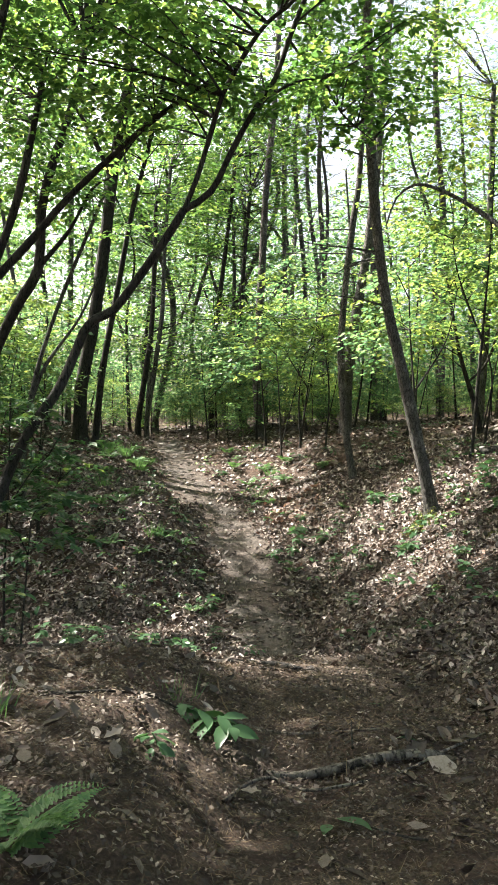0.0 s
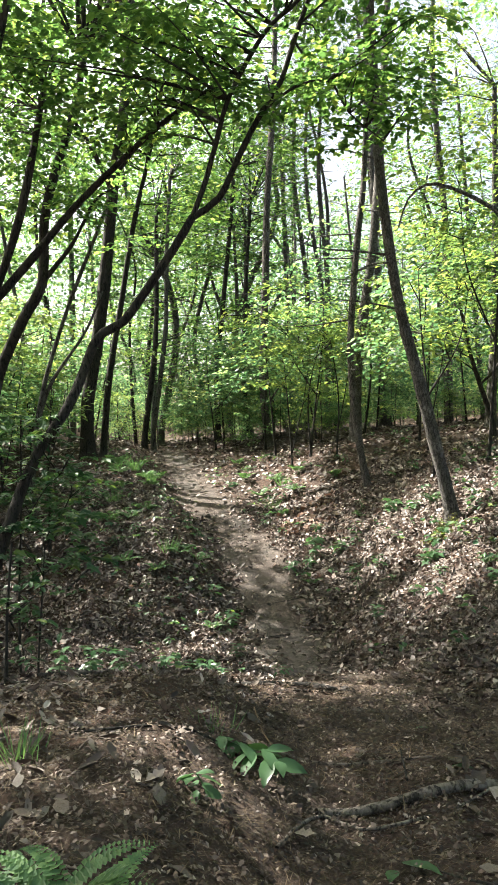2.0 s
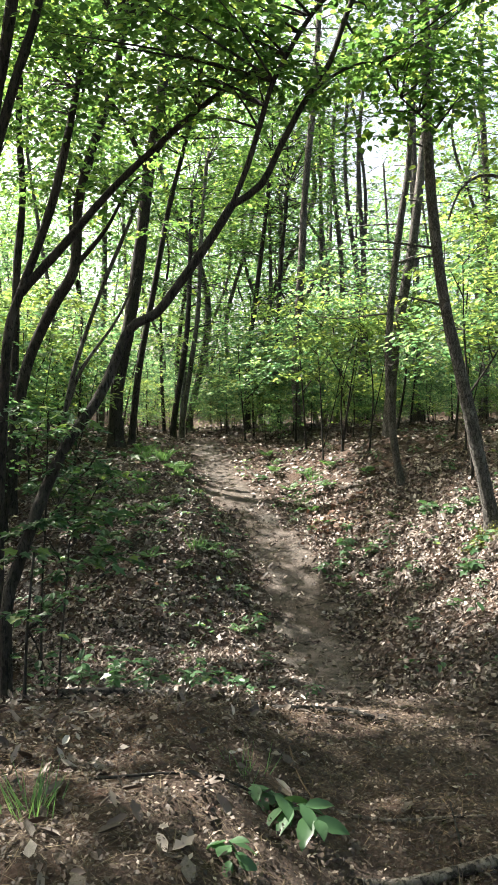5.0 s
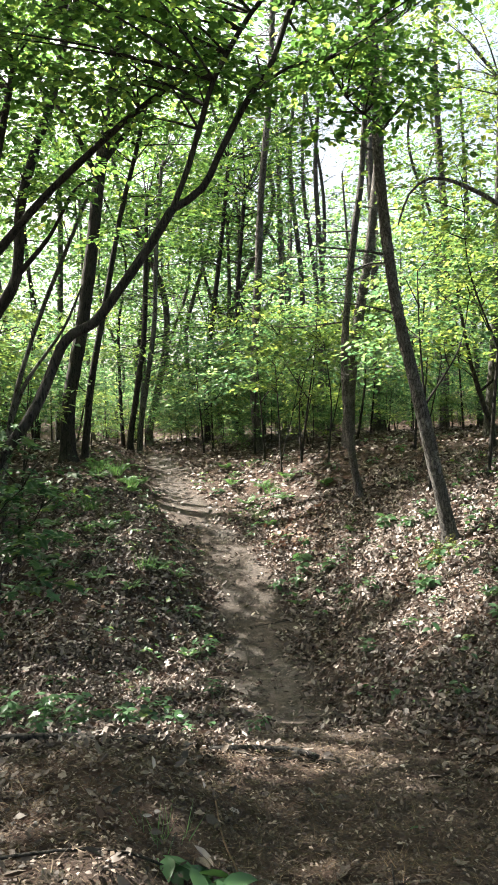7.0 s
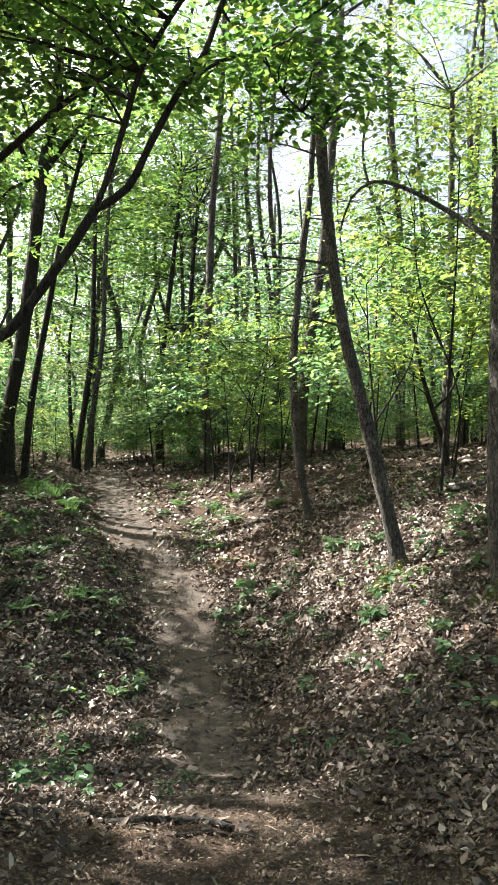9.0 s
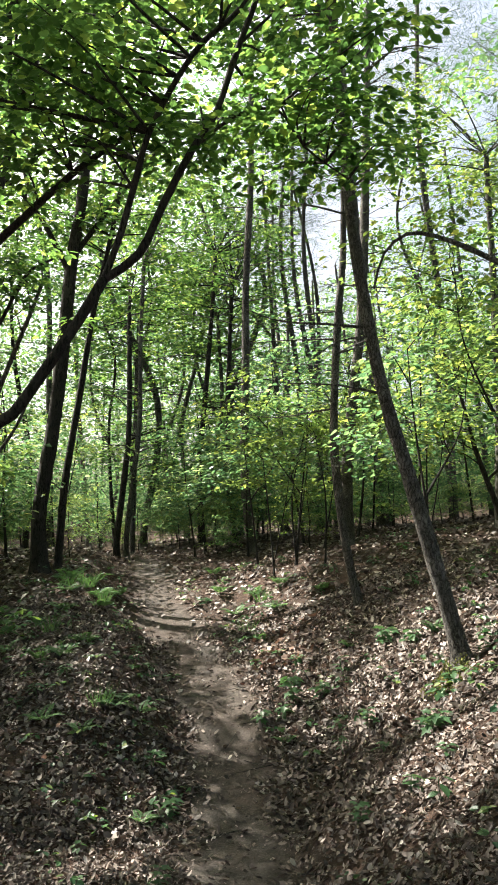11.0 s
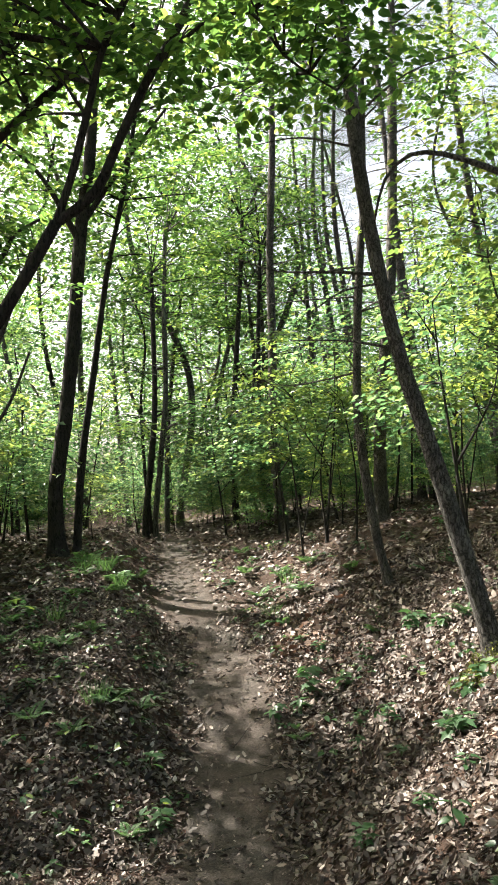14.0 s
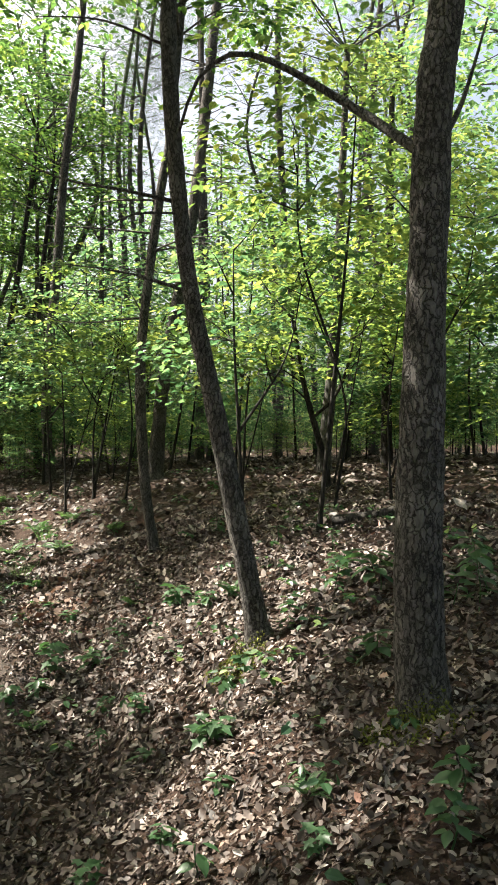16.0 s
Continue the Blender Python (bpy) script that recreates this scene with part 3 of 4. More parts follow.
tree("pine_tree", "leaning pine with rough grey bark on the sunlit bank", [(2.3, 10.2, .45), (2.18, 10.2, .95), (2.09, 10.2, 1.36), (1.9, 10.2, 2.23), (1.7, 10.2, 3.11), (1.58, 10.2, 3.96), (1.5, 10.2, 4.87), (1.48, 10.2, 5.54), (1.46, 10.2, 6.17), (1.4, 10.2, 9)], .083, .047, PINE_BARK,
     [([(1.6, 10.2, 3.8), (1.2, 10.2, 3.86), (.7, 10.3, 3.95), (.3, 10.4, 4.15)], .016, .005), ([(1.62, 10.2, 3.72), (1.25, 10.0, 3.62), (.95, 9.9, 3.42)], .012, .004), ([(1.5, 10.2, 5.0), (1.0, 10.2, 5.15), (.5, 10.2, 5.12)], .014, .004), ([(1.5, 10.2, 5.3), (2.0, 10.1, 5.6), (2.6, 10, 5.7)], .014, .004)],
     cloud(R, (1.3, 10.4, 8.4), (1.7, 1.7, 1.3), 40), 61, sides=16, flare=1.25, size=.12, stubs=6)
tree("pine_tree", "thin crooked grey tree with a dark foot on the bank", [(1.79, 14.2, .72), (1.63, 14.2, 1.66), (1.55, 14.2, 3.04), (1.64, 14.2, 4.28), (1.77, 14.2, 5.38), (1.87, 14.2, 6.09), (2.0, 14.2, 8)], .075, .045, PINE_BARK, [], cloud(R, (1.9, 14.4, 7.8), (1.6, 1.6, 1.2), 34), 62, sides=10, flare=.5, size=.12, stubs=10)
tree("pine_tree", "dark grey pine behind the thin crooked one", [(2.04, 18, 1.84), (2.18, 18, 3.49), (2.63, 18, 6.32), (2.98, 18, 10.13), (3.2, 18, 13)], .12, .07, PINE_BARK, [], np.vstack([cloud(R, (3, 18, 12), (2, 2, 2.2), 50), cloud(R, (3.0, 18, 8.8), (1.9, 1.8, 1.6), 40)]), 63, leaf=NEEDLE, shape=BLADE, size=.2, count=90, stubs=14)
tree("pine_tree", "straight pine with bare lower branches near the crest", [(.19, 20.3, 1.45), (.07, 20.3, 3.15), (.21, 20.3, 5.82), (.31, 20.3, 7.81), (.54, 20.3, 10.34), (.7, 20.3, 13.5)], .105, .06, PINE_BARK, [], cloud(R, (.6, 20.3, 12.6), (2, 2, 2), 60), 64, leaf=NEEDLE, shape=BLADE, size=.2, count=90, stubs=26)
# small broadleaf trees on the bank
tree("broadleaf_tree", "small forking tree with bright leaves on the bank", [(4.22, 15, 1.81), (3.94, 15, 2.78), (3.81, 15, 3.33), (3.6, 15, 4.6)], .06, .02, BARK, [([(4.02, 15, 2.54), (4.39, 15, 2.95), (4.71, 15, 4.02)], .03, .01)], np.vstack([cloud(R, (3.9, 14.6, 4.2), (2.0, 1.7, 1.3), 46)]), 70, leaf=LEAF_LIGHT, shape=BROAD, size=.1, radius=.7, count=70, droop=.18)
tree("broadleaf_tree", "grey tree on the bank with layered bright leaves", [(4.78, 17, 2.13), (4.91, 17, 3.65), (4.99, 17, 5.47), (5.1, 17, 9)], .12, .05, BARK_GREY, [], np.vstack([cloud(R, (4.8, 16.6, 6), (2.4, 2, 2.4), 60), cloud(R, (5.6, 17.6, 9.8), (2.6, 2, 1.6), 44)]), 71, leaf=LEAF_LIGHT, size=.1, radius=.65, count=75)
tree("broadleaf_tree", "dark slim tree at the top of the bank", [(6.26, 18, 2.03), (6.24, 18, 3.74), (6.27, 18, 6.36), (6.3, 18, 9)], .11, .05, BARK, [], np.vstack([cloud(R, (6.0, 17.6, 6), (2.4, 2, 2.4), 52)]), 72, leaf=LEAF, size=.1, radius=.65, count=75)
for k, (x, y, h) in enumerate(((2.6, 12.6, 3.2), (3.3, 12.2, 4.6), (1.0, 17.5, 3.4), (.3, 18.5, 3.2), (3.1, 16.2, 4.2), (4.6, 12.5, 3.6), (1.3, 19.2, 4.4), (5.6, 14.5, 4.4), (-5.2, 15.5, 3.0), (-4.9, 11.5, 2.6), (-5.5, 19, 3.4), (-1.2, 21.5, 2.6), (2.9, 20.5, 4.2), (5.2, 20.5, 4.4), (-4.4, 21, 3.2))):
    z = float(ground_at(x, y))
    dx, dy = R.normal(0, .12, 2)
    tree("sapling", "young understorey tree with layered bright green leaves", [(x, y, z), (x + dx, y + dy, z + h * .35), (x + 2 * dx, y + dy, z + h * .7), (x + 2.4 * dx, y + 2 * dy, z + h)], .028, .008, BARK,
         [([(x + dx, y + dy, z + h * .4), (x - 3 * dx + .2, y, z + h * .65), (x - 4 * dx + .3, y, z + h * .9)], .018, .006)],
         cloud(R, (x, y, z + h * .84), (1.35, 1.3, .34 * h), 19), 80 + k, "understorey saplings", leaf=LEAF_LIGHT if k % 3 else LEAF_HAZY, shape=BROAD, size=.1, radius=.72, count=72, sides=6, droop=.18)

# unseen tall trees added beside the walker, so their crowns shade the trail from above
for k, (x, y, cx, cy, cz) in enumerate(((-5.2, 4.5, -3.9, 5.6, 9.0), (-4.6, 1.5, -3.2, 3.0, 9.2), (3.8, 2.2, 1.6, 3.4, 9.5), (-6.0, 8.5, -5.0, 9.2, 10.0), (-4.0, -2.5, -2.0, -1.0, 9.5), (4.6, 5.4, 3.9, 6.6, 9.0), (-6.2, 6.0, -5.6, 7.0, 7.6), (-9.6, 11.8, -8.6, 12.6, 10.0), (-8.6, 15.6, -7.6, 16.4, 10.2))):
    z = float(ground_at(x, y))
    tree("broadleaf_tree", "unseen tall tree added beside the trail to shade it", [(x, y, z), (x + .1, y, 3), (.5 * (x + cx), .5 * (y + cy), 6.5), (cx, cy, cz)], .13, .06, BARK, [], None, 100 + k, high=cloud(R, (cx, cy, cz), (2.8, 2.5, 1.1), (90, 90, 20, 46, 40, 26, 110, 80, 80)[k]))

# ---- woods farther off ----
rng = np.random.default_rng(5)
n_ = 76000
a, far = rng.normal(-.05, .42, n_), rng.uniform(46, 64, n_)
x, y = far * np.sin(a), far * np.cos(a)
z = ground_at(x, y) + 15 * rng.beta(1.05, 1.5, n_) + 2.5 * value_noise(x * .25, far * .3, 14)
clump = value_noise(x * .45, z * .6, 15) + value_noise(x * 1.1, z * 1.3, 16) > -.75 + .3 * smooth(2, 14, x)
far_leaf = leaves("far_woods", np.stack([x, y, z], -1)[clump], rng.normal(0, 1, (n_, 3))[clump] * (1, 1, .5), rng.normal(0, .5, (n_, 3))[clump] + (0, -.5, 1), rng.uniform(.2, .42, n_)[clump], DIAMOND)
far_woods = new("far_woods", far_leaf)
far_leaf.materials.append(LEAF_HAZY)
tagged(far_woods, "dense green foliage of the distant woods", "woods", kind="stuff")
models = []
for k in range(4):
    h = 10 + k
    rng = np.random.default_rng(200 + k)
    bend = rng.normal(0, .35, (4, 2))
    models.append(tree("broadleaf_tree", "tall slim woodland tree with a leafy crown", [(0, -60 - 9 * k, 0)] + [(bend[q, 0], -60 - 9 * k + bend[q, 1], float(ground_at(0, -60 - 9 * k)) + h * f) for q, f in enumerate((.25, .5, .75, 1))], .085, .035, BARK_GREY if k else BARK, [],
                       np.vstack([cloud(rng, (0, -60 - 9 * k, h * .78), (2.3, 2.3, h * .25), 34), cloud(rng, (0, -60 - 9 * k, h * .42), (2.0, 2.0, h * .22), 20)]), 210 + k, "woodland trees", leaf=LEAF_HAZY if k < 2 else LEAF, size=.15, count=52, radius=.9, droop=.16, shape=DIAMOND, sides=7, gaps=False, stubs=8))
for k in range(2):
    h = 13 + k
    rng = np.random.default_rng(230 + k)
    models.append(tree("pine_tree", "tall straight pine with bare dead branches", [(0, -100 - 9 * k, 0)] + [(rng.normal(0, .15), -100 - 9 * k, float(ground_at(0, -100 - 9 * k)) + h * f) for f in (.33, .66, 1)], .105, .05, PINE_BARK, [],
                       cloud(rng, (0, -100 - 9 * k, h * .88), (1.9, 1.9, h * .16), 46), 240 + k, "woodland pines", leaf=NEEDLE, shape=BLADE, size=.24, count=70, radius=.7, sides=8, gaps=False, stubs=26))
small = []
for k in range(3):
    rng = np.random.default_rng(260 + k)
    z = float(ground_at(0, -130 - 9 * k))
    y = -130 - 9 * k
    small.append(tree("sapling", "understorey sapling in layered leaf", [(0, y, z), (.1, y, z + 1.2), (.05, y, z + 2.4), (.2, y, z + 3.4)], .03, .01, BARK, [], cloud(rng, (.1, y, z + 1.8), (1.4, 1.4, 1.4), 22), 270 + k, "woodland saplings", leaf=LEAF_LIGHT if k < 1 else LEAF_HAZY, shape=DIAMOND, size=.12, radius=.75, count=76, droop=.16, sides=5, gaps=False))


def planted(model, x, y, rng, lo=.85, hi=1.15):
    s_ = rng.uniform(lo, hi)
    made = copy_thing(model, pose(x, y, float(ground_at(x, y)), rng.normal(0, 2), rng.normal(0, 2), rng.uniform(0, 360)))
    made.scale = (s_, s_, s_)


rng = np.random.default_rng(7)
for y in np.arange(24, 56, 4.0):
    reach = .36 * y + 4
    for x in np.arange(-reach, reach, 4.4 if y < 40 else 4.8):
        px, py = x + rng.uniform(-1.3, 1.3), y + rng.uniform(-1.4, 1.4)
        if abs(px - float(trail_at(py))) > 1.3 and not (py < 29 and -4.2 < px < 1):
            planted(models[int(rng.choice((0, 1, 2, 3, 4, 5, 4, 5, 4, 5))) if px > 0 else int(rng.integers(0, 5))], px, py, rng)
for y in np.arange(20, 50, 2.7):
    for x in np.arange(-.3 * y - 4, .44 * y + 4, 3.0):
        px, py = x + rng.uniform(-1.2, 1.2), y + rng.uniform(-1.2, 1.2)
        if abs(px - float(trail_at(py))) > 1.6:
            planted(small[int(rng.integers(0, 3))], px, py, rng, .7, 1.25)
# trees added out of view, beside and behind the walker, to close off sky light
for x, y in ((-7.5, 5), (-11.5, 11), (-10.5, 17), (-6, 1), (6.5, 4), (7, 9), (8, 14), (9, 18.5), (6, -2), (0, -5), (-4, -4), (4, -6), (-9, -3), (10, 1), (-11, 8), (11, 10), (-12, 14), (-3, -10), (5, -11)):
    planted(models[int(rng.integers(0, 4))], x, y, rng)
for x, y in ((3.4, 22.5), (5.6, 24), (2.0, 24.5), (7.2, 26), (4.4, 27.5), (1.2, 29), (8.8, 23), (6.6, 21.5), (3.0, 30)):
    planted(models[4 + int(rng.integers(0, 2))], x, y, rng)
for x, y in ((-5.6, 13.6), (-6.2, 15.6), (-7.2, 18.2), (-5.9, 20.6), (-8.4, 21.4), (-4.9, 18.9), (-7.4, 14.2), (-8.4, 16.4), (-6, 13.5), (-6.5, 17), (-7.5, 20), (6.5, 12), (7, 16), (8, 20), (-6.2, 9.5), (-5.4, 16.6), (-6.4, 19.2), (-5.2, 21.8), (-7.0, 22.6), (-6.8, 16.0), (-8.0, 18.8), (-9.4, 20.2), (-9.0, 24), (-10.6, 26), (-11, 23), (-12.4, 28), (-9.8, 29), (-8.2, 26.5), (7.5, 14), (8.5, 15.5), (9, 13), (8.2, 18), (9.8, 17), (7.2, 19), (10.5, 15), (6.4, 17.4)):
    planted(small[int(rng.integers(0, 3))], x, y, rng, .8, 1.2)
for x, y in ((-7.5, 29), (-4.6, 33), (-1.8, 33), (1.2, 35)):
    planted(models[int(rng.integers(0, 4))], x, y, rng, 1.25, 1.4)
for x, y in ((-10.5, 28.5), (-7, 30), (-3.6, 29.5), (-.4, 31), (11.2, 27)):
    planted(models[int(rng.integers(0, 4))], x, y, rng, 1.5, 1.7)
for k in range(120):
    y = rng.uniform(18.5, 32)
    x = rng.uniform(-.32 * y - 2, .5 * y + 2)
    if abs(x - float(trail_at(y))) > 1.5:
        planted(small[int(rng.integers(0, 3))], x, y, rng, .3, .62)
for ob in models + small:
    for o_ in (*ob.children_recursive, ob):
        bpy.data.objects.remove(o_)

# ---- leaf litter ----
rng = np.random.default_rng(31)
OAK = (((0, 0, 0), (.2, .13, .05), (.32, .27, .12), (.45, .15, .05), (.6, .27, .14), (.75, .13, .06), (1, .02, .1), (.78, -.15, .1), (.62, -.26, .04), (.47, -.14, .02), (.3, -.25, .1), (.18, -.12, .02), (.5, 0, -.03)),
       tuple((k, (k + 1) % 12, 12) for k in range(12)))
SCRAP = (((0, 0, 0), (.5, .3, .12), (1, .05, .03), (.55, -.22, .15)), ((0, 1, 3), (1, 2, 3)))


def flat_on_ground(rng, x, y, tip=.38, lift=.03):
    """Places, directions and upper sides for leaves that lie on the ground at x, y."""
    a, e = rng.uniform(0, 6.28, len(x)), .12
    nx, ny = (ground_at(x - e, y) - ground_at(x + e, y)) / (2 * e), (ground_at(x, y - e) - ground_at(x, y + e)) / (2 * e)
    up = unit(np.stack([nx + rng.normal(0, tip, len(x)), ny + rng.normal(0, tip, len(x)), np.ones(len(x))], -1))
    way = np.stack([np.cos(a), np.sin(a), np.zeros(len(x))], -1)
    way = unit(way - up * (way * up).sum(1, keepdims=True))
    return np.stack([x, y, ground_at(x, y) + rng.uniform(.002, lift, len(x))], -1), way, up


def litter(name, rng, count, box, size, shape, mat, label, thin=.93, tip=.55):
    """Dead leaves at all angles in uneven drifts, fewer on the trodden trail."""
    x, y = rng.uniform(box[0], box[1], count), rng.uniform(box[2], box[3], count)
    drift = np.maximum(.5, .75 + .4 * value_noise(x * .9, y * .9, 8) + .4 * value_noise(x * 3, y * 3, 9))
    if mat is LITTER:
        drift = drift * (.2 + .8 * np.maximum(smooth(4.8, 6, y), smooth(.9, 1.5, x)))
    keep = rng.uniform(0, 1, count) < drift * (1 - thin * bareness(x, y))
    pos, way, up = flat_on_ground(rng, x[keep], y[keep], tip)
    ob = new(name, leaves(name, pos, way, up, size * rng.uniform(.4, 1.4, len(pos)), shape, True))
    ob.data.materials.append(mat)
    tagged(ob, label, "leaf litter", kind="stuff")


BROWN = "dry brown fallen leaves covering the woodland floor"
for shape, count, box, size in ((CURLED, 30000, (-3, 3.5, 4.5, 9.5), .052), (CURLED, 2600, (-1.5, 2.5, 2, 4.5), .075), (FLAT_DEAD, 24000, (-3, 3.8, 4.5, 9.5), .046), (OAK, 11000, (-3, 3.5, 2, 9.5), .068), (SCRAP, 30000, (-3, 3.5, 1.8, 9.5), .04),
                                (FLAT_DEAD, 18000, (-4.5, 5, 9, 15), .062), (OAK, 8000, (-4.5, 5, 9, 15), .08), (CURLED, 24000, (-4.5, 5, 9, 15), .07), (SCRAP, 36000, (-4, 5, 9, 15), .05),
                                (DIAMOND, 38000, (-8, 8, 14.5, 26), .095), (DIAMOND, 9000, (-14, 14, 26, 40), .16), (DIAMOND, 16000, (-16, -3, -12, 16), .15), (DIAMOND, 16000, (3, 16, -12, 16), .15), (DIAMOND, 4000, (-3, 3, -12, 2), .13)):
    litter("leaf_litter", rng, count, box, size, shape, LITTER, BROWN, .92)
litter("leaf_litter", rng, 700, (.2, 1.2, 13.2, 14.6), .09, FLAT_DEAD, RED_LITTER, "patch of russet fallen leaves beside the trail", 0)
litter("leaf_litter", rng, 160, (2.3, 3.4, 6.6, 7.6), .055, CURLED, RED_LITTER, "russet fallen leaves below the large pine", 0)
litter("dirt_crumbs", rng, 70000, (-1.5, 2.0, 1.8, 7), .022, SCRAP, CRUMB, "bits of bark, needles and leaf crumbs on bare earth", .15, .5)
litter("dirt_crumbs", rng, 16000, (-2.2, 1.2, 8.5, 18), .024, SCRAP, CRUMB, "bits of bark and leaf crumbs on the trail", .1, .5)

litter("dirt_crumbs", rng, 16000, (1.3, 3.4, 5, 9), .026, SCRAP, CRUMB, "bits of bark and leaf crumbs on the bank", 0, .5)

# brown needles in matted drifts on the near ground
x, y = rng.uniform(-1.5, 1.9, 70000), rng.uniform(1.6, 6.0, 70000)
keep = rng.uniform(0, 1, len(x)) < .35 + .5 * value_noise(x * 2, y * 2, 12) + .25 * (x < 0)
pos, way, up = flat_on_ground(rng, x[keep], y[keep], .3, .02)
ob = new("pine_needles", leaves("pine_needles", pos, way, up, rng.uniform(.04, .1, len(pos)), BLADE))
ob.data.materials.append(STRAW)
tagged(ob, "matted brown pine needles on the earth", "pine needles", kind="stuff")


# ---- roots, sticks and logs ----
def on_ground(pts, lift):
    return [(x, y, float(ground_at(x, y)) + lift) for x, y in pts]


def stick(name, label, pts, r0, r1, lift=.01, mat=BARK, seed=1, category="stick", twig=None):
    c = on_ground(pts, lift) if len(pts[0]) == 2 else pts
    o = np.array(c[0])
    root = new(name)
    root.location = Vector(c[0])
    tagged(root, label, category)
    r_ = np.random.default_rng(seed)
    part("stem", tube("stem", [(np.array(c) - o, r0, r1)], r_, 8, .06, .07), mat, root)
    if twig:
        t_ = np.array(on_ground(twig, lift + .02))
        part("side_twig", tube("side_twig", [(t_ - o, r1, r1 * .4)], r_, 5, .06, .1), mat, root)


stick("tree_root", "thick grey root lying across the trail", [(.04, 3.36), (.15, 3.4), (.3, 3.44), (.52, 3.48), (.7, 3.55), (.84, 3.57)], .018, .026, .024, ROOT_BARK, 1, "root")
stick("tree_root", "thin dark root curving over bare earth", [(-.12, 3.0), (-.03, 3.2), (.07, 3.34), (.2, 3.26), (.41, 3.3), (.63, 3.44), (.86, 3.62), (1.1, 3.84)], .008, .006, .016, ROOT_BARK, 2, "root")
stick("tree_root", "thin dark root half sunk in the earth", [(-.14, 3.89), (.05, 3.86), (.22, 3.84), (.38, 3.87), (.6, 3.86)], .009, .005, .012, ROOT_BARK, 3, "root")
stick("tree_root", "dark gnarled root forming a step across the trail", [(-.3, 5.5), (-.12, 5.56), (.05, 5.6), (.2, 5.58), (.33, 5.52)], .034, .018, .015, BARK, 4, "root")
stick("tree_root", "dark root running into the root step", [(.05, 5.35), (.2, 5.42), (.4, 5.44)], .014, .006, .002, BARK, 5, "root")
stick("fallen_branch", "dark rotten branch lying among leaves at the trail edge", [(-1.55, 5.2), (-1.2, 5.35), (-.85, 5.5), (-.62, 5.6)], .03, .018, .03, BARK, 6, "branch", [(-1.0, 5.43), (-.9, 5.25), (-.7, 5.2)])
stick("fallen_branch", "thin brown twig on matted needles", [(-.95, 3.5), (-.64, 3.59), (-.45, 3.66), (-.32, 3.73), (-.1, 3.75)], .007, .004, .015, BARK, 7, "branch")
stick("fallen_branch", "bent pale grass stalk beside the trail", [(-.2, 4.3), (-.16, 4.05), (-.1, 3.85)], .004, .003, .03, STRAW, 8, "stalk")
stick("fallen_branch", "weathered stick slanting down the leafy bank", [(-2.56, 10.22), (-2.35, 10.6), (-2.13, 10.96), (-2.0, 11.3)], .02, .012, .04, BARK, 9, "branch")
stick("fallen_log", "dark fallen log on top of the bank", [(3.5, 12.3), (3.8, 12.1), (4.05, 11.9), (4.4, 11.7)], .07, .05, .05, BARK, 10, "log")
stick("tree_root", "root reaching from the large pine's foot", [(2.62, 7.85), (2.45, 7.72), (2.29, 7.57), (2.15, 7.5)], .035, .012, .0, PINE_BARK, 11, "root")
stick("tree_root", "stub root at the large pine's foot", [(2.7, 7.85), (2.85, 7.65), (3.0, 7.5)], .035, .01, .0, PINE_BARK, 12, "root")
stick("tree_root", "root at the leaning pine's foot", [(2.25, 10.15), (2.1, 10.0), (1.98, 9.9)], .035, .012, .0, PINE_BARK, 13, "root")
for k in range(46):
    x, y = rng.uniform(-2.2, 3.2), rng.uniform(2.6, 14)
    a, ln = rng.uniform(0, 6.28), rng.uniform(.12, .5)
    stick("twig", "thin dry twig among the fallen leaves", [(x, y), (x + .5 * ln * math.cos(a), y + .5 * ln * math.sin(a) + rng.normal(0, .02)), (x + ln * math.cos(a), y + ln * math.sin(a))], .006, .003, .02, BARK if k % 3 else BARK_GREY, 300 + k, "twig")


# ---- low plants ----
def one_leaf(shape, name="leaf"):
    return leaves(name, [(0, 0, 0)], [(1, 0, 0)], [(0, 0, 1)], [1.0], shape, True)


FINE = (((0, 0, 0), (.12, .14, .02), (.3, .26, .05), (.55, .27, .05), (.8, .15, .01), (1, 0, -.1), (.8, -.15, .01), (.55, -.27, .05), (.3, -.26, .05), (.12, -.14, .02), (.35, 0, -.01), (.7, 0, -.02)),
        ((0, 1, 10), (1, 2, 10), (2, 3, 10), (3, 11, 10), (3, 4, 11), (4, 5, 11), (5, 6, 11), (6, 7, 11), (7, 10, 11), (7, 8, 10), (8, 9, 10), (9, 0, 10)))
LEAF_MESH = {k: one_leaf(s_) for k, s_ in (("fine", FINE), ("lobed", MAPLE))}
for k in LEAF_MESH.values():
    k.materials.append(LEAF_LOW)


def frond_mesh(rng):
    """A fern frond one long: an arching rib with paired leaflets that shorten to the tip."""
    pos, way, up, size = [], [], [], []
    for k in range(20):
        t = .12 + .86 * k / 19
        p = np.array([t * (1 - .12 * t), 0, .55 * t - .62 * t * t])
        for s_ in (-1, 1):
            for q in range(3):
                ln = .3 * math.sin(math.pi * min(1, t * .8 + .2)) ** .8 * (1 - t * .55)
                d = np.array([.42, s_, -.1])
                d = d / np.linalg.norm(d)
                pos.append(p + d * ln * (.08 + .3 * q))
                way.append(d + np.array([.25 * (q - 1), 0, rng.normal(0, .08)]))
                up.append((rng.normal(0, .15), rng.normal(0, .15), 1))
                size.append(ln * (.5 - .1 * q))
    return leaves("frond", np.array(pos), np.array(way), np.array(up), np.array(size), DIAMOND)


FRONDS = [frond_mesh(np.random.default_rng(400 + k)) for k in range(3)]
for k in FRONDS:
    k.materials.append(FERN)


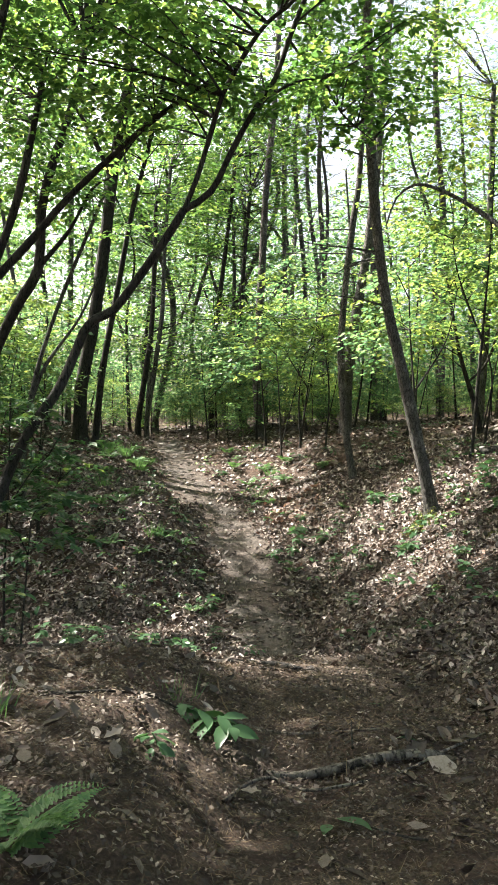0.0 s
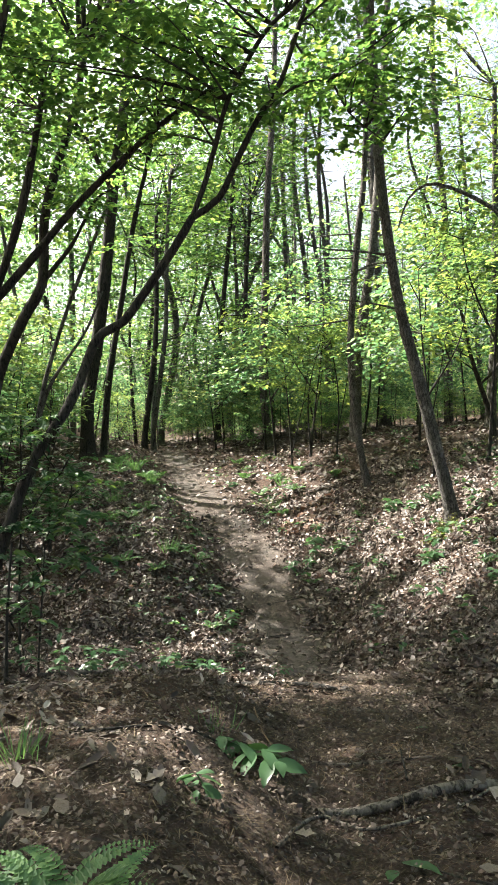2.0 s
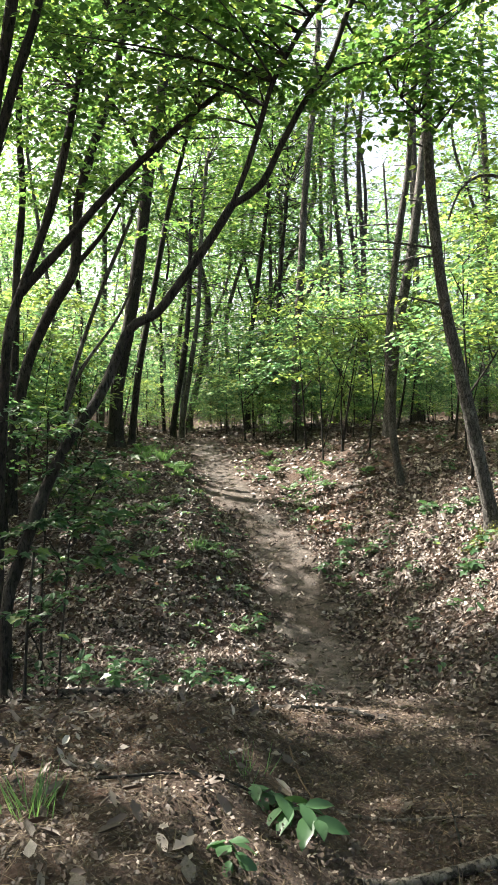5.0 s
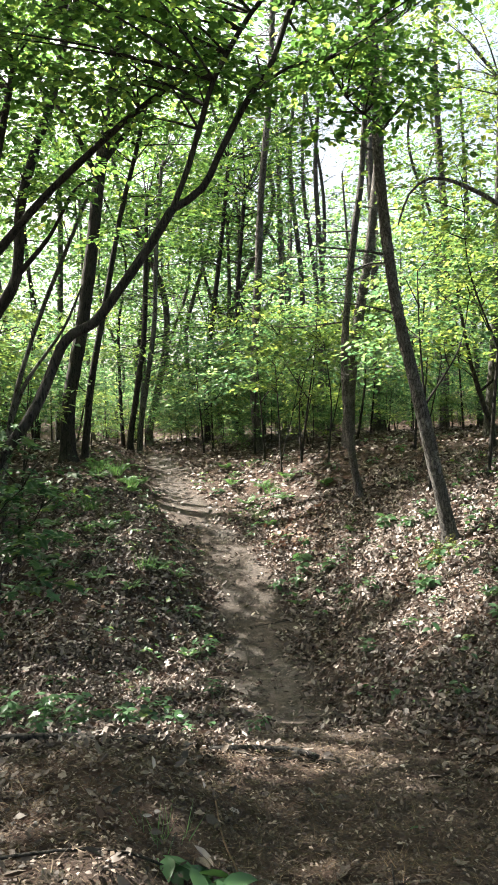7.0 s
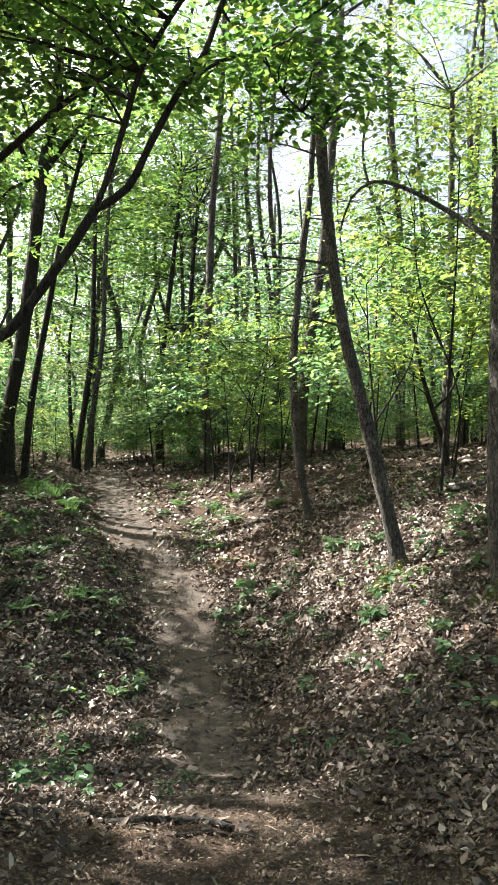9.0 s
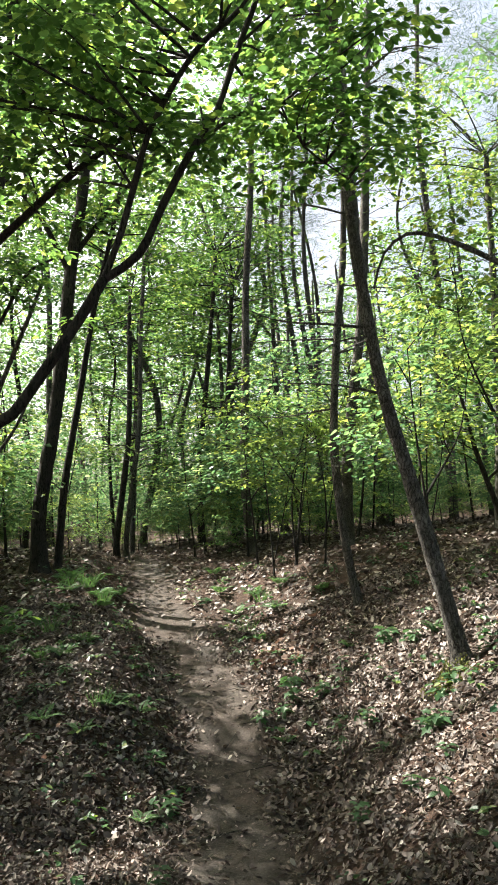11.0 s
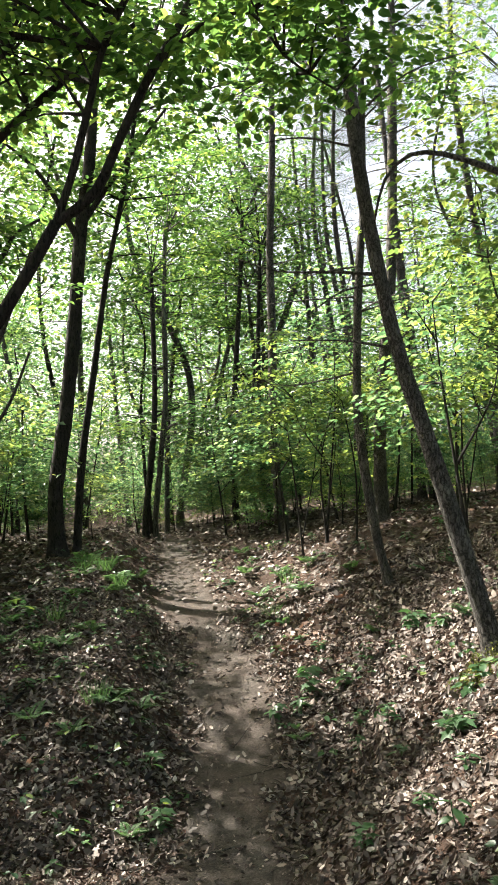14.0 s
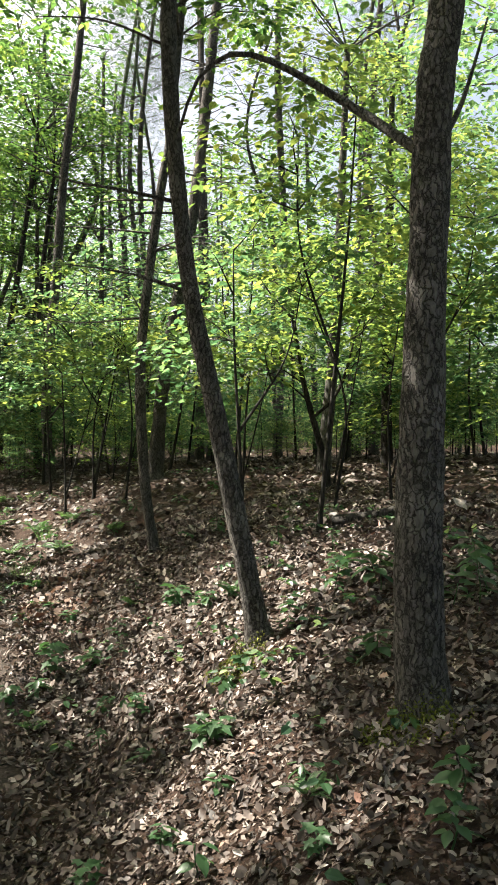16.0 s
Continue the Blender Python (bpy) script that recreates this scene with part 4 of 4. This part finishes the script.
def plant_root(name, label, x, y, group):
    root = new(name)
    root.location = (x, y, float(ground_at(x, y)) - .005)
    return tagged(root, label, "fern" if name == "fern" else "plant", group)


def fern(x, y, size, rng, count=6, label="pale green fern growing from the leaf litter", facing=None):
    root = plant_root("fern", label, x, y, "ferns")
    for k in range(count):
        a = (facing + rng.normal(0, 35)) if facing is not None else 360 * k / count + rng.uniform(-20, 20)
        ob = part("frond", FRONDS[k % 3], FERN, root)
        s_ = size * rng.uniform(.75, 1.15)
        ob.matrix_basis = pose(0, 0, .02, rng.normal(0, 12), -rng.uniform(5, 32), a) @ Matrix.Scale(s_, 4)


def seedling(x, y, height, leaf, count, rng, shape="fine", label="green woodland seedling with broad leaves", mat=None, spread=.5, name="seedling"):
    root = plant_root(name, label, x, y, "low plants")
    tip = np.array([rng.normal(0, .15) * height, rng.normal(0, .15) * height, height])
    part("stem", tube("stem", [(np.array([(0, 0, -.02), tip * .5 + rng.normal(0, .02, 3), tip]), .005, .003)], rng, 5, .06, .05), LEAF_LOW, root)
    for k in range(count):
        f = 1 - .75 * (k / max(count, 1)) ** 1.3
        a = k * 137.5 + rng.uniform(-25, 25)
        ob = part("leaf", LEAF_MESH[shape], LEAF_LOW, root)
        p = tip * f
        out = spread * leaf * rng.uniform(0, .7)
        p = p + np.array([math.cos(radians(a)), math.sin(radians(a)), .2]) * out
        ob.matrix_basis = pose(*p, rng.normal(0, 14), rng.uniform(-12, 35), a) @ Matrix.Scale(leaf * rng.uniform(.65, 1.2), 4)


rng = np.random.default_rng(53)
fern(-.68, 2.2, .36, rng, 7, "pale green fern beside the trail")
fern(-.3, 2.1, .2, rng, 3, "small fern frond beside the trail")
seedling(-.39, 3.12, .1, .09, 9, rng, label="small seedling with rounded leaves on needles")
# a torn-off leafy sprig lying on the earth
sprig = plant_root("leafy_sprig", "torn dark green leafy sprig lying on the trail edge", -.24, 3.68, "")
tagged(sprig, category="sprig")
part("stem", tube("stem", [(np.array([(-.15, .12, .04), (0, .02, .05), (.15, -.14, .03)]), .005, .003)], rng, 5, .05, .05), BARK, sprig)
for k in range(19):
    ob = part("leaf", LEAF_MESH["fine"], LEAF_LOW, sprig)
    f = k / 18
    ob.matrix_basis = pose(-.14 + .28 * f, .11 - .24 * f, .075 + .02 * math.sin(k), rng.normal(0, 24), rng.uniform(0, 26), -45 + (1 if k % 2 else -1) * rng.uniform(15, 80)) @ Matrix.Scale(rng.uniform(.12, .17), 4) @ Matrix.Diagonal((1, .74, 1, 1))
for x, y, a, ln in ((.3, 2.98, -35, .15), (.27, 2.93, -110, .085), (.92, 3.05, 40, .12), (.62, 4.35, 10, .07), (.75, 3.72, 160, .1)):
    ob = new("green_leaf", LEAF_MESH["fine"])
    ob.matrix_world = pose(x, y, float(ground_at(x, y)) + .012, rng.normal(0, 6), -4, a) @ Matrix.Scale(ln, 4)
    tagged(ob, "fallen green leaf lying on the earth", "leaf", "fallen green leaves")
# seedlings on the hollow's edge and the banks
for x, y, h, lf, n_, shape in ((-1.75, 6.4, .3, .11, 12, "fine"), (-1.5, 6.5, .34, .12, 14, "lobed"), (-1.25, 6.6, .3, .12, 13, "lobed"), (-1.0, 6.65, .24, .11, 10, "fine"), (-.85, 6.1, .16, .08, 8, "fine"), (-.55, 6.2, .14, .08, 7, "fine"), (-1.3, 5.6, .2, .08, 12, "fine"), (-1.1, 5.55, .16, .07, 10, "fine"),
                               (-.45, 5.9, .1, .07, 6, "fine"), (-.05, 6.1, .12, .07, 6, "fine"), (-.4, 8.0, .2, .12, 8, "lobed"), (-.5, 9.6, .2, .1, 8, "lobed"), (.05, 6.9, .12, .07, 7, "fine"),
                               (.72, 11.9, .28, .13, 14, "lobed"), (.55, 11.6, .18, .1, 9, "fine"), (1.0, 11.9, .22, .12, 10, "lobed"), (.3, 11.5, .18, .1, 9, "lobed"), (1.72, 9.0, .2, .12, 10, "lobed"), (2.0, 7.9, .14, .09, 8, "fine"), (1.36, 8.1, .16, .1, 8, "lobed"), (1.0, 8.2, .18, .11, 9, "lobed"),
                               (2.47, 7.25, .3, .12, 13, "fine"), (2.36, 7.05, .24, .12, 11, "fine"), (2.75, 7.2, .2, .11, 9, "fine"), (1.94, 7.4, .12, .1, 6, "lobed"), (1.9, 7.0, .14, .1, 7, "fine"), (2.91, 10.35, .25, .14, 10, "lobed"), (3.1, 9.8, .25, .14, 11, "fine"), (3.3, 9.5, .28, .14, 11, "fine"), (3.42, 8.9, .3, .13, 12, "fine"), (3.6, 9.1, .3, .13, 12, "lobed"),
                               (2.73, 8.9, .22, .12, 9, "fine"), (1.99, 11.5, .24, .12, 10, "fine"), (1.8, 11.9, .26, .12, 12, "lobed"), (2.1, 10.0, .1, .1, 5, "fine"), (1.95, 9.8, .1, .1, 5, "fine"), (-2.95, 9.8, .24, .13, 9, "lobed"), (-2.6, 10.9, .2, .12, 8, "lobed")):
    seedling(x, y, h * (.8 if lf < .13 else 1.2), lf * (.8 if y < 8.8 else 1.15), n_ + 4, rng, shape)
for k in range(70):
    x, y = rng.uniform(-3.4, 3.6), rng.uniform(6.5, 18)
    if y < 21 and float(bareness(np.array(x), np.array(y))) < .1:
        seedling(x, y, rng.uniform(.08, .24), rng.uniform(.07, .12), int(rng.integers(5, 10)), rng, "lobed" if k % 2 else "fine")
for x, y, s_ in ((-1.2, 10.9, .5), (-1.0, 11.2, .42), (-2.06, 12.1, .5), (-1.9, 12.6, .45), (-2.3, 12.0, .45), (-2.56, 16.2, .6), (-2.3, 15.6, .6), (-2.8, 15.4, .55), (-2.1, 14.6, .5), (-2.6, 14.4, .5), (-3.0, 16.4, .6), (-2.2, 16.6, .55), (-.72, 9.4, .34), (-1.9, 10.6, .4), (-1.45, 10.4, .35), (.3, 14.6, .4), (.6, 15.3, .45), (-.1, 15.8, .45), (.2, 16.6, .5), (-.4, 17.0, .5),
                 (.7, 16.4, .5), (-.6, 18.4, .5), (1.75, 9.15, .3), (2.0, 7.75, .26), (.55, 11.1, .3), (2.3, 11.4, .35), (1.3, 15.2, .45), (-3.2, 13.5, .45), (-2.9, 12.6, .45), (-3.5, 14.6, .5), (1.45, 12.6, .35)):
    fern(x, y, s_ * .72, rng)
# yellow-green moss on the large pine's foot
for px, py, reach, label in ((2.64, 7.95, .34, "yellow-green moss at the large pine's foot"), (2.2, 10.1, .36, "sunlit yellow moss at the leaning pine's foot")):
    n_ = 1500
    a, q = rng.uniform(2.6, 5.2, n_), rng.uniform(.1, reach, n_)
    mx, my = px + q * np.cos(a), py + q * np.sin(a)
    lift = np.maximum(0, .2 - q) * rng.uniform(0, 1.5, n_)
    moss = new("moss_patch", leaves("moss_patch", np.stack([mx, my, ground_at(mx, my) + .01 + lift], -1), rng.normal(0, 1, (n_, 3)) + (0, 0, .6), rng.normal(0, 1, (n_, 3)), rng.uniform(.012, .03, n_), SCRAP))
    moss.data.materials.append(MOSS)
    tagged(moss, label, "moss", kind="stuff")
# low green leaves that carpet parts of the banks
n_ = 1000
x, y = rng.uniform(-3.6, 4.2, n_), rng.uniform(6.2, 18.5, n_)
keep = (bareness(x, y) < .15) & (value_noise(x * .8, y * .8, 21) + .5 * value_noise(x * 2.3, y * 2.3, 22) > rng.uniform(0, .9, n_) - .3 * (x < -1) - .3 * ((y > 12) & (x < 1)) - .3 * ((y < 9.5) & (x > 1.2)))
x, y = x[keep], y[keep]
pos, way, up, sz = spray_leaves(rng, np.stack([x, y, ground_at(x, y) + rng.uniform(.04, .14, len(x))], -1), .11, 8, .065, .2, .35)
carpet = new("low_greenery", leaves("low_greenery", pos, way, up, sz, BROAD))
carpet.data.materials.append(LEAF_LOW)
tagged(carpet, "low green leaves scattered over the leaf litter", "undergrowth", kind="stuff")
# clumps of grass
for x, y, n_, ln in ((-1.09, 3.26, 60, .16), (-.39, 3.95, 34, .13), (-2.5, 13.2, 80, .3), (-2.2, 15.2, 90, .3), (-2.55, 15.8, 90, .3), (-2.9, 15.9, 80, .3), (-1.35, 10.8, 50, .25), (.1, 15.0, 60, .22), (.35, 16.0, 60, .25)):
    a, q = rng.uniform(0, 6.28, n_), rng.uniform(0, .12, n_)
    pos = np.stack([q * np.cos(a), q * np.sin(a), np.zeros(n_)], -1)
    way = np.stack([np.cos(a) * .5 + rng.normal(0, .2, n_), np.sin(a) * .5 + rng.normal(0, .2, n_), np.ones(n_)], -1)
    root = plant_root("grass_tuft", "tuft of thin green grass in the litter", x, y, "grass tufts")
    part("grass", leaves("grass", pos, way, rng.normal(0, 1, (n_, 3)), ln * rng.uniform(.6, 1.2, n_), BLADE), FERN, root, kind="stuff")
# a leafy shrub and thin saplings beside the crooked trunks
tree("shrub", "dark-stemmed leafy shrub on the bank", [(-3.1, 11.5, 0), (-3.1, 11.5, .5), (-3.05, 11.4, .95)], .025, .012, BARK, [([(-3.1, 11.5, .2), (-3.35, 11.45, .6), (-3.5, 11.4, .95)], .014, .006), ([(-3.1, 11.5, .3), (-2.85, 11.4, .7), (-2.7, 11.3, .95)], .014, .006)],
     cloud(rng, (-3.05, 11.35, .98), (.75, .5, .22), 16), 501, leaf=LEAF_LOW, shape=MAPLE, size=.13, radius=.28, count=22, sides=6, gaps=False)
tree("shrub", "low leafy shrub in the hollow beside the leaning tree", [(-2.3, 7.9, -.6), (-2.25, 7.9, .0), (-2.2, 7.85, .5)], .015, .007, BARK, [], cloud(rng, (-2.15, 7.85, .62), (.6, .5, .3), 15), 502, leaf=LEAF_LOW, shape=MAPLE, size=.12, radius=.26, count=20, sides=6, gaps=False)
tree("shrub", "leafy shrub with broad sunlit leaves beside the leaning tree", [(-2.5, 8.0, 0), (-2.45, 7.95, .7), (-2.42, 7.9, 1.3), (-2.4, 7.85, 1.75)], .014, .006, BARK, [([(-2.45, 7.95, .7), (-2.2, 8.0, 1.1), (-1.95, 8.05, 1.3)], .008, .004)],
     np.vstack([cloud(rng, (-2.4, 7.85, 1.72), (.45, .4, .2), 12), cloud(rng, (-2.0, 8.0, 1.32), (.3, .3, .12), 6)]), 504, leaf=LEAF_LOW, shape=MAPLE, size=.115, radius=.26, count=12, sides=6, gaps=False)
tree("shrub", "thin sapling with pale small leaves at the hollow's edge", [(-1.72, 5.1, .0), (-1.7, 5.1, .4), (-1.66, 5.1, .85)], .012, .006, BARK, [], cloud(rng, (-1.62, 5.15, .35), (.2, .2, .4), 9), 503, leaf=LEAF_LOW, shape=OVAL, size=.07, radius=.12, count=12, sides=5, gaps=False)
for k, (x, y, h) in enumerate(((1.03, 17.5, 2.6), (.6, 17.0, 2.2), (1.5, 16.8, 2.4), (3.9, 13.6, 2.6), (4.5, 13.2, 2.2), (3.0, 14.9, 2.3), (-5.0, 17.4, 2.4), (-4.6, 14.2, 2.6), (-3.9, 14.4, 2.0))):
    z = float(ground_at(x, y))
    tree("sapling", "thin dark sapling stem with few leaves", [(x, y, z), (x + rng.normal(0, .1), y, z + h * .5), (x + rng.normal(0, .25), y, z + h)], .022, .008, BARK, [([(x, y, z + .3), (x + .25, y, z + h * .6), (x + .4, y, z + h * .95)], .014, .005)], cloud(rng, (x, y, z + h * .95), (.8, .7, .5), 10), 520 + k, "thin saplings", leaf=LEAF_LIGHT, size=.11, radius=.4, count=34, sides=6)

# single fallen leaves on the near ground, each a piece of the floor
PIECES = []
for k, shape in enumerate((CURLED, OAK, FLAT_DEAD, OAK)):
    me = one_leaf(shape, "fallen_leaf")
    me.materials.append(bpy.data.materials["pale dead leaf"])
    PIECES.append(me)
rng = np.random.default_rng(77)
x, y = rng.uniform(-1.3, 1.9, 900), rng.uniform(2.0, 6.2, 900)
keep = rng.uniform(0, 1, 900) < .25 + .75 * (1 - bareness(x, y))
x, y = np.append(x[keep][:235], rng.uniform(.62, 1.5, 55)), np.append(y[keep][:235], rng.uniform(2.4, 4.1, 55))
pos, way, up = flat_on_ground(rng, x, y, .2, .02)
for k in range(len(x)):
    side = np.cross(up[k], way[k])
    side = side / np.linalg.norm(side)
    s_ = rng.uniform(.05, .1) if k < 235 else rng.uniform(.08, .15)
    m4 = Matrix(((way[k][0], side[0], up[k][0], pos[k][0]), (way[k][1], side[1], up[k][1], pos[k][1]), (way[k][2], side[2], up[k][2], pos[k][2] + .006), (0, 0, 0, 1)))
    ob = new("fallen_leaf", PIECES[k % 4])
    ob.parent = ground
    ob.matrix_basis = m4 @ Matrix.Scale(s_, 4)
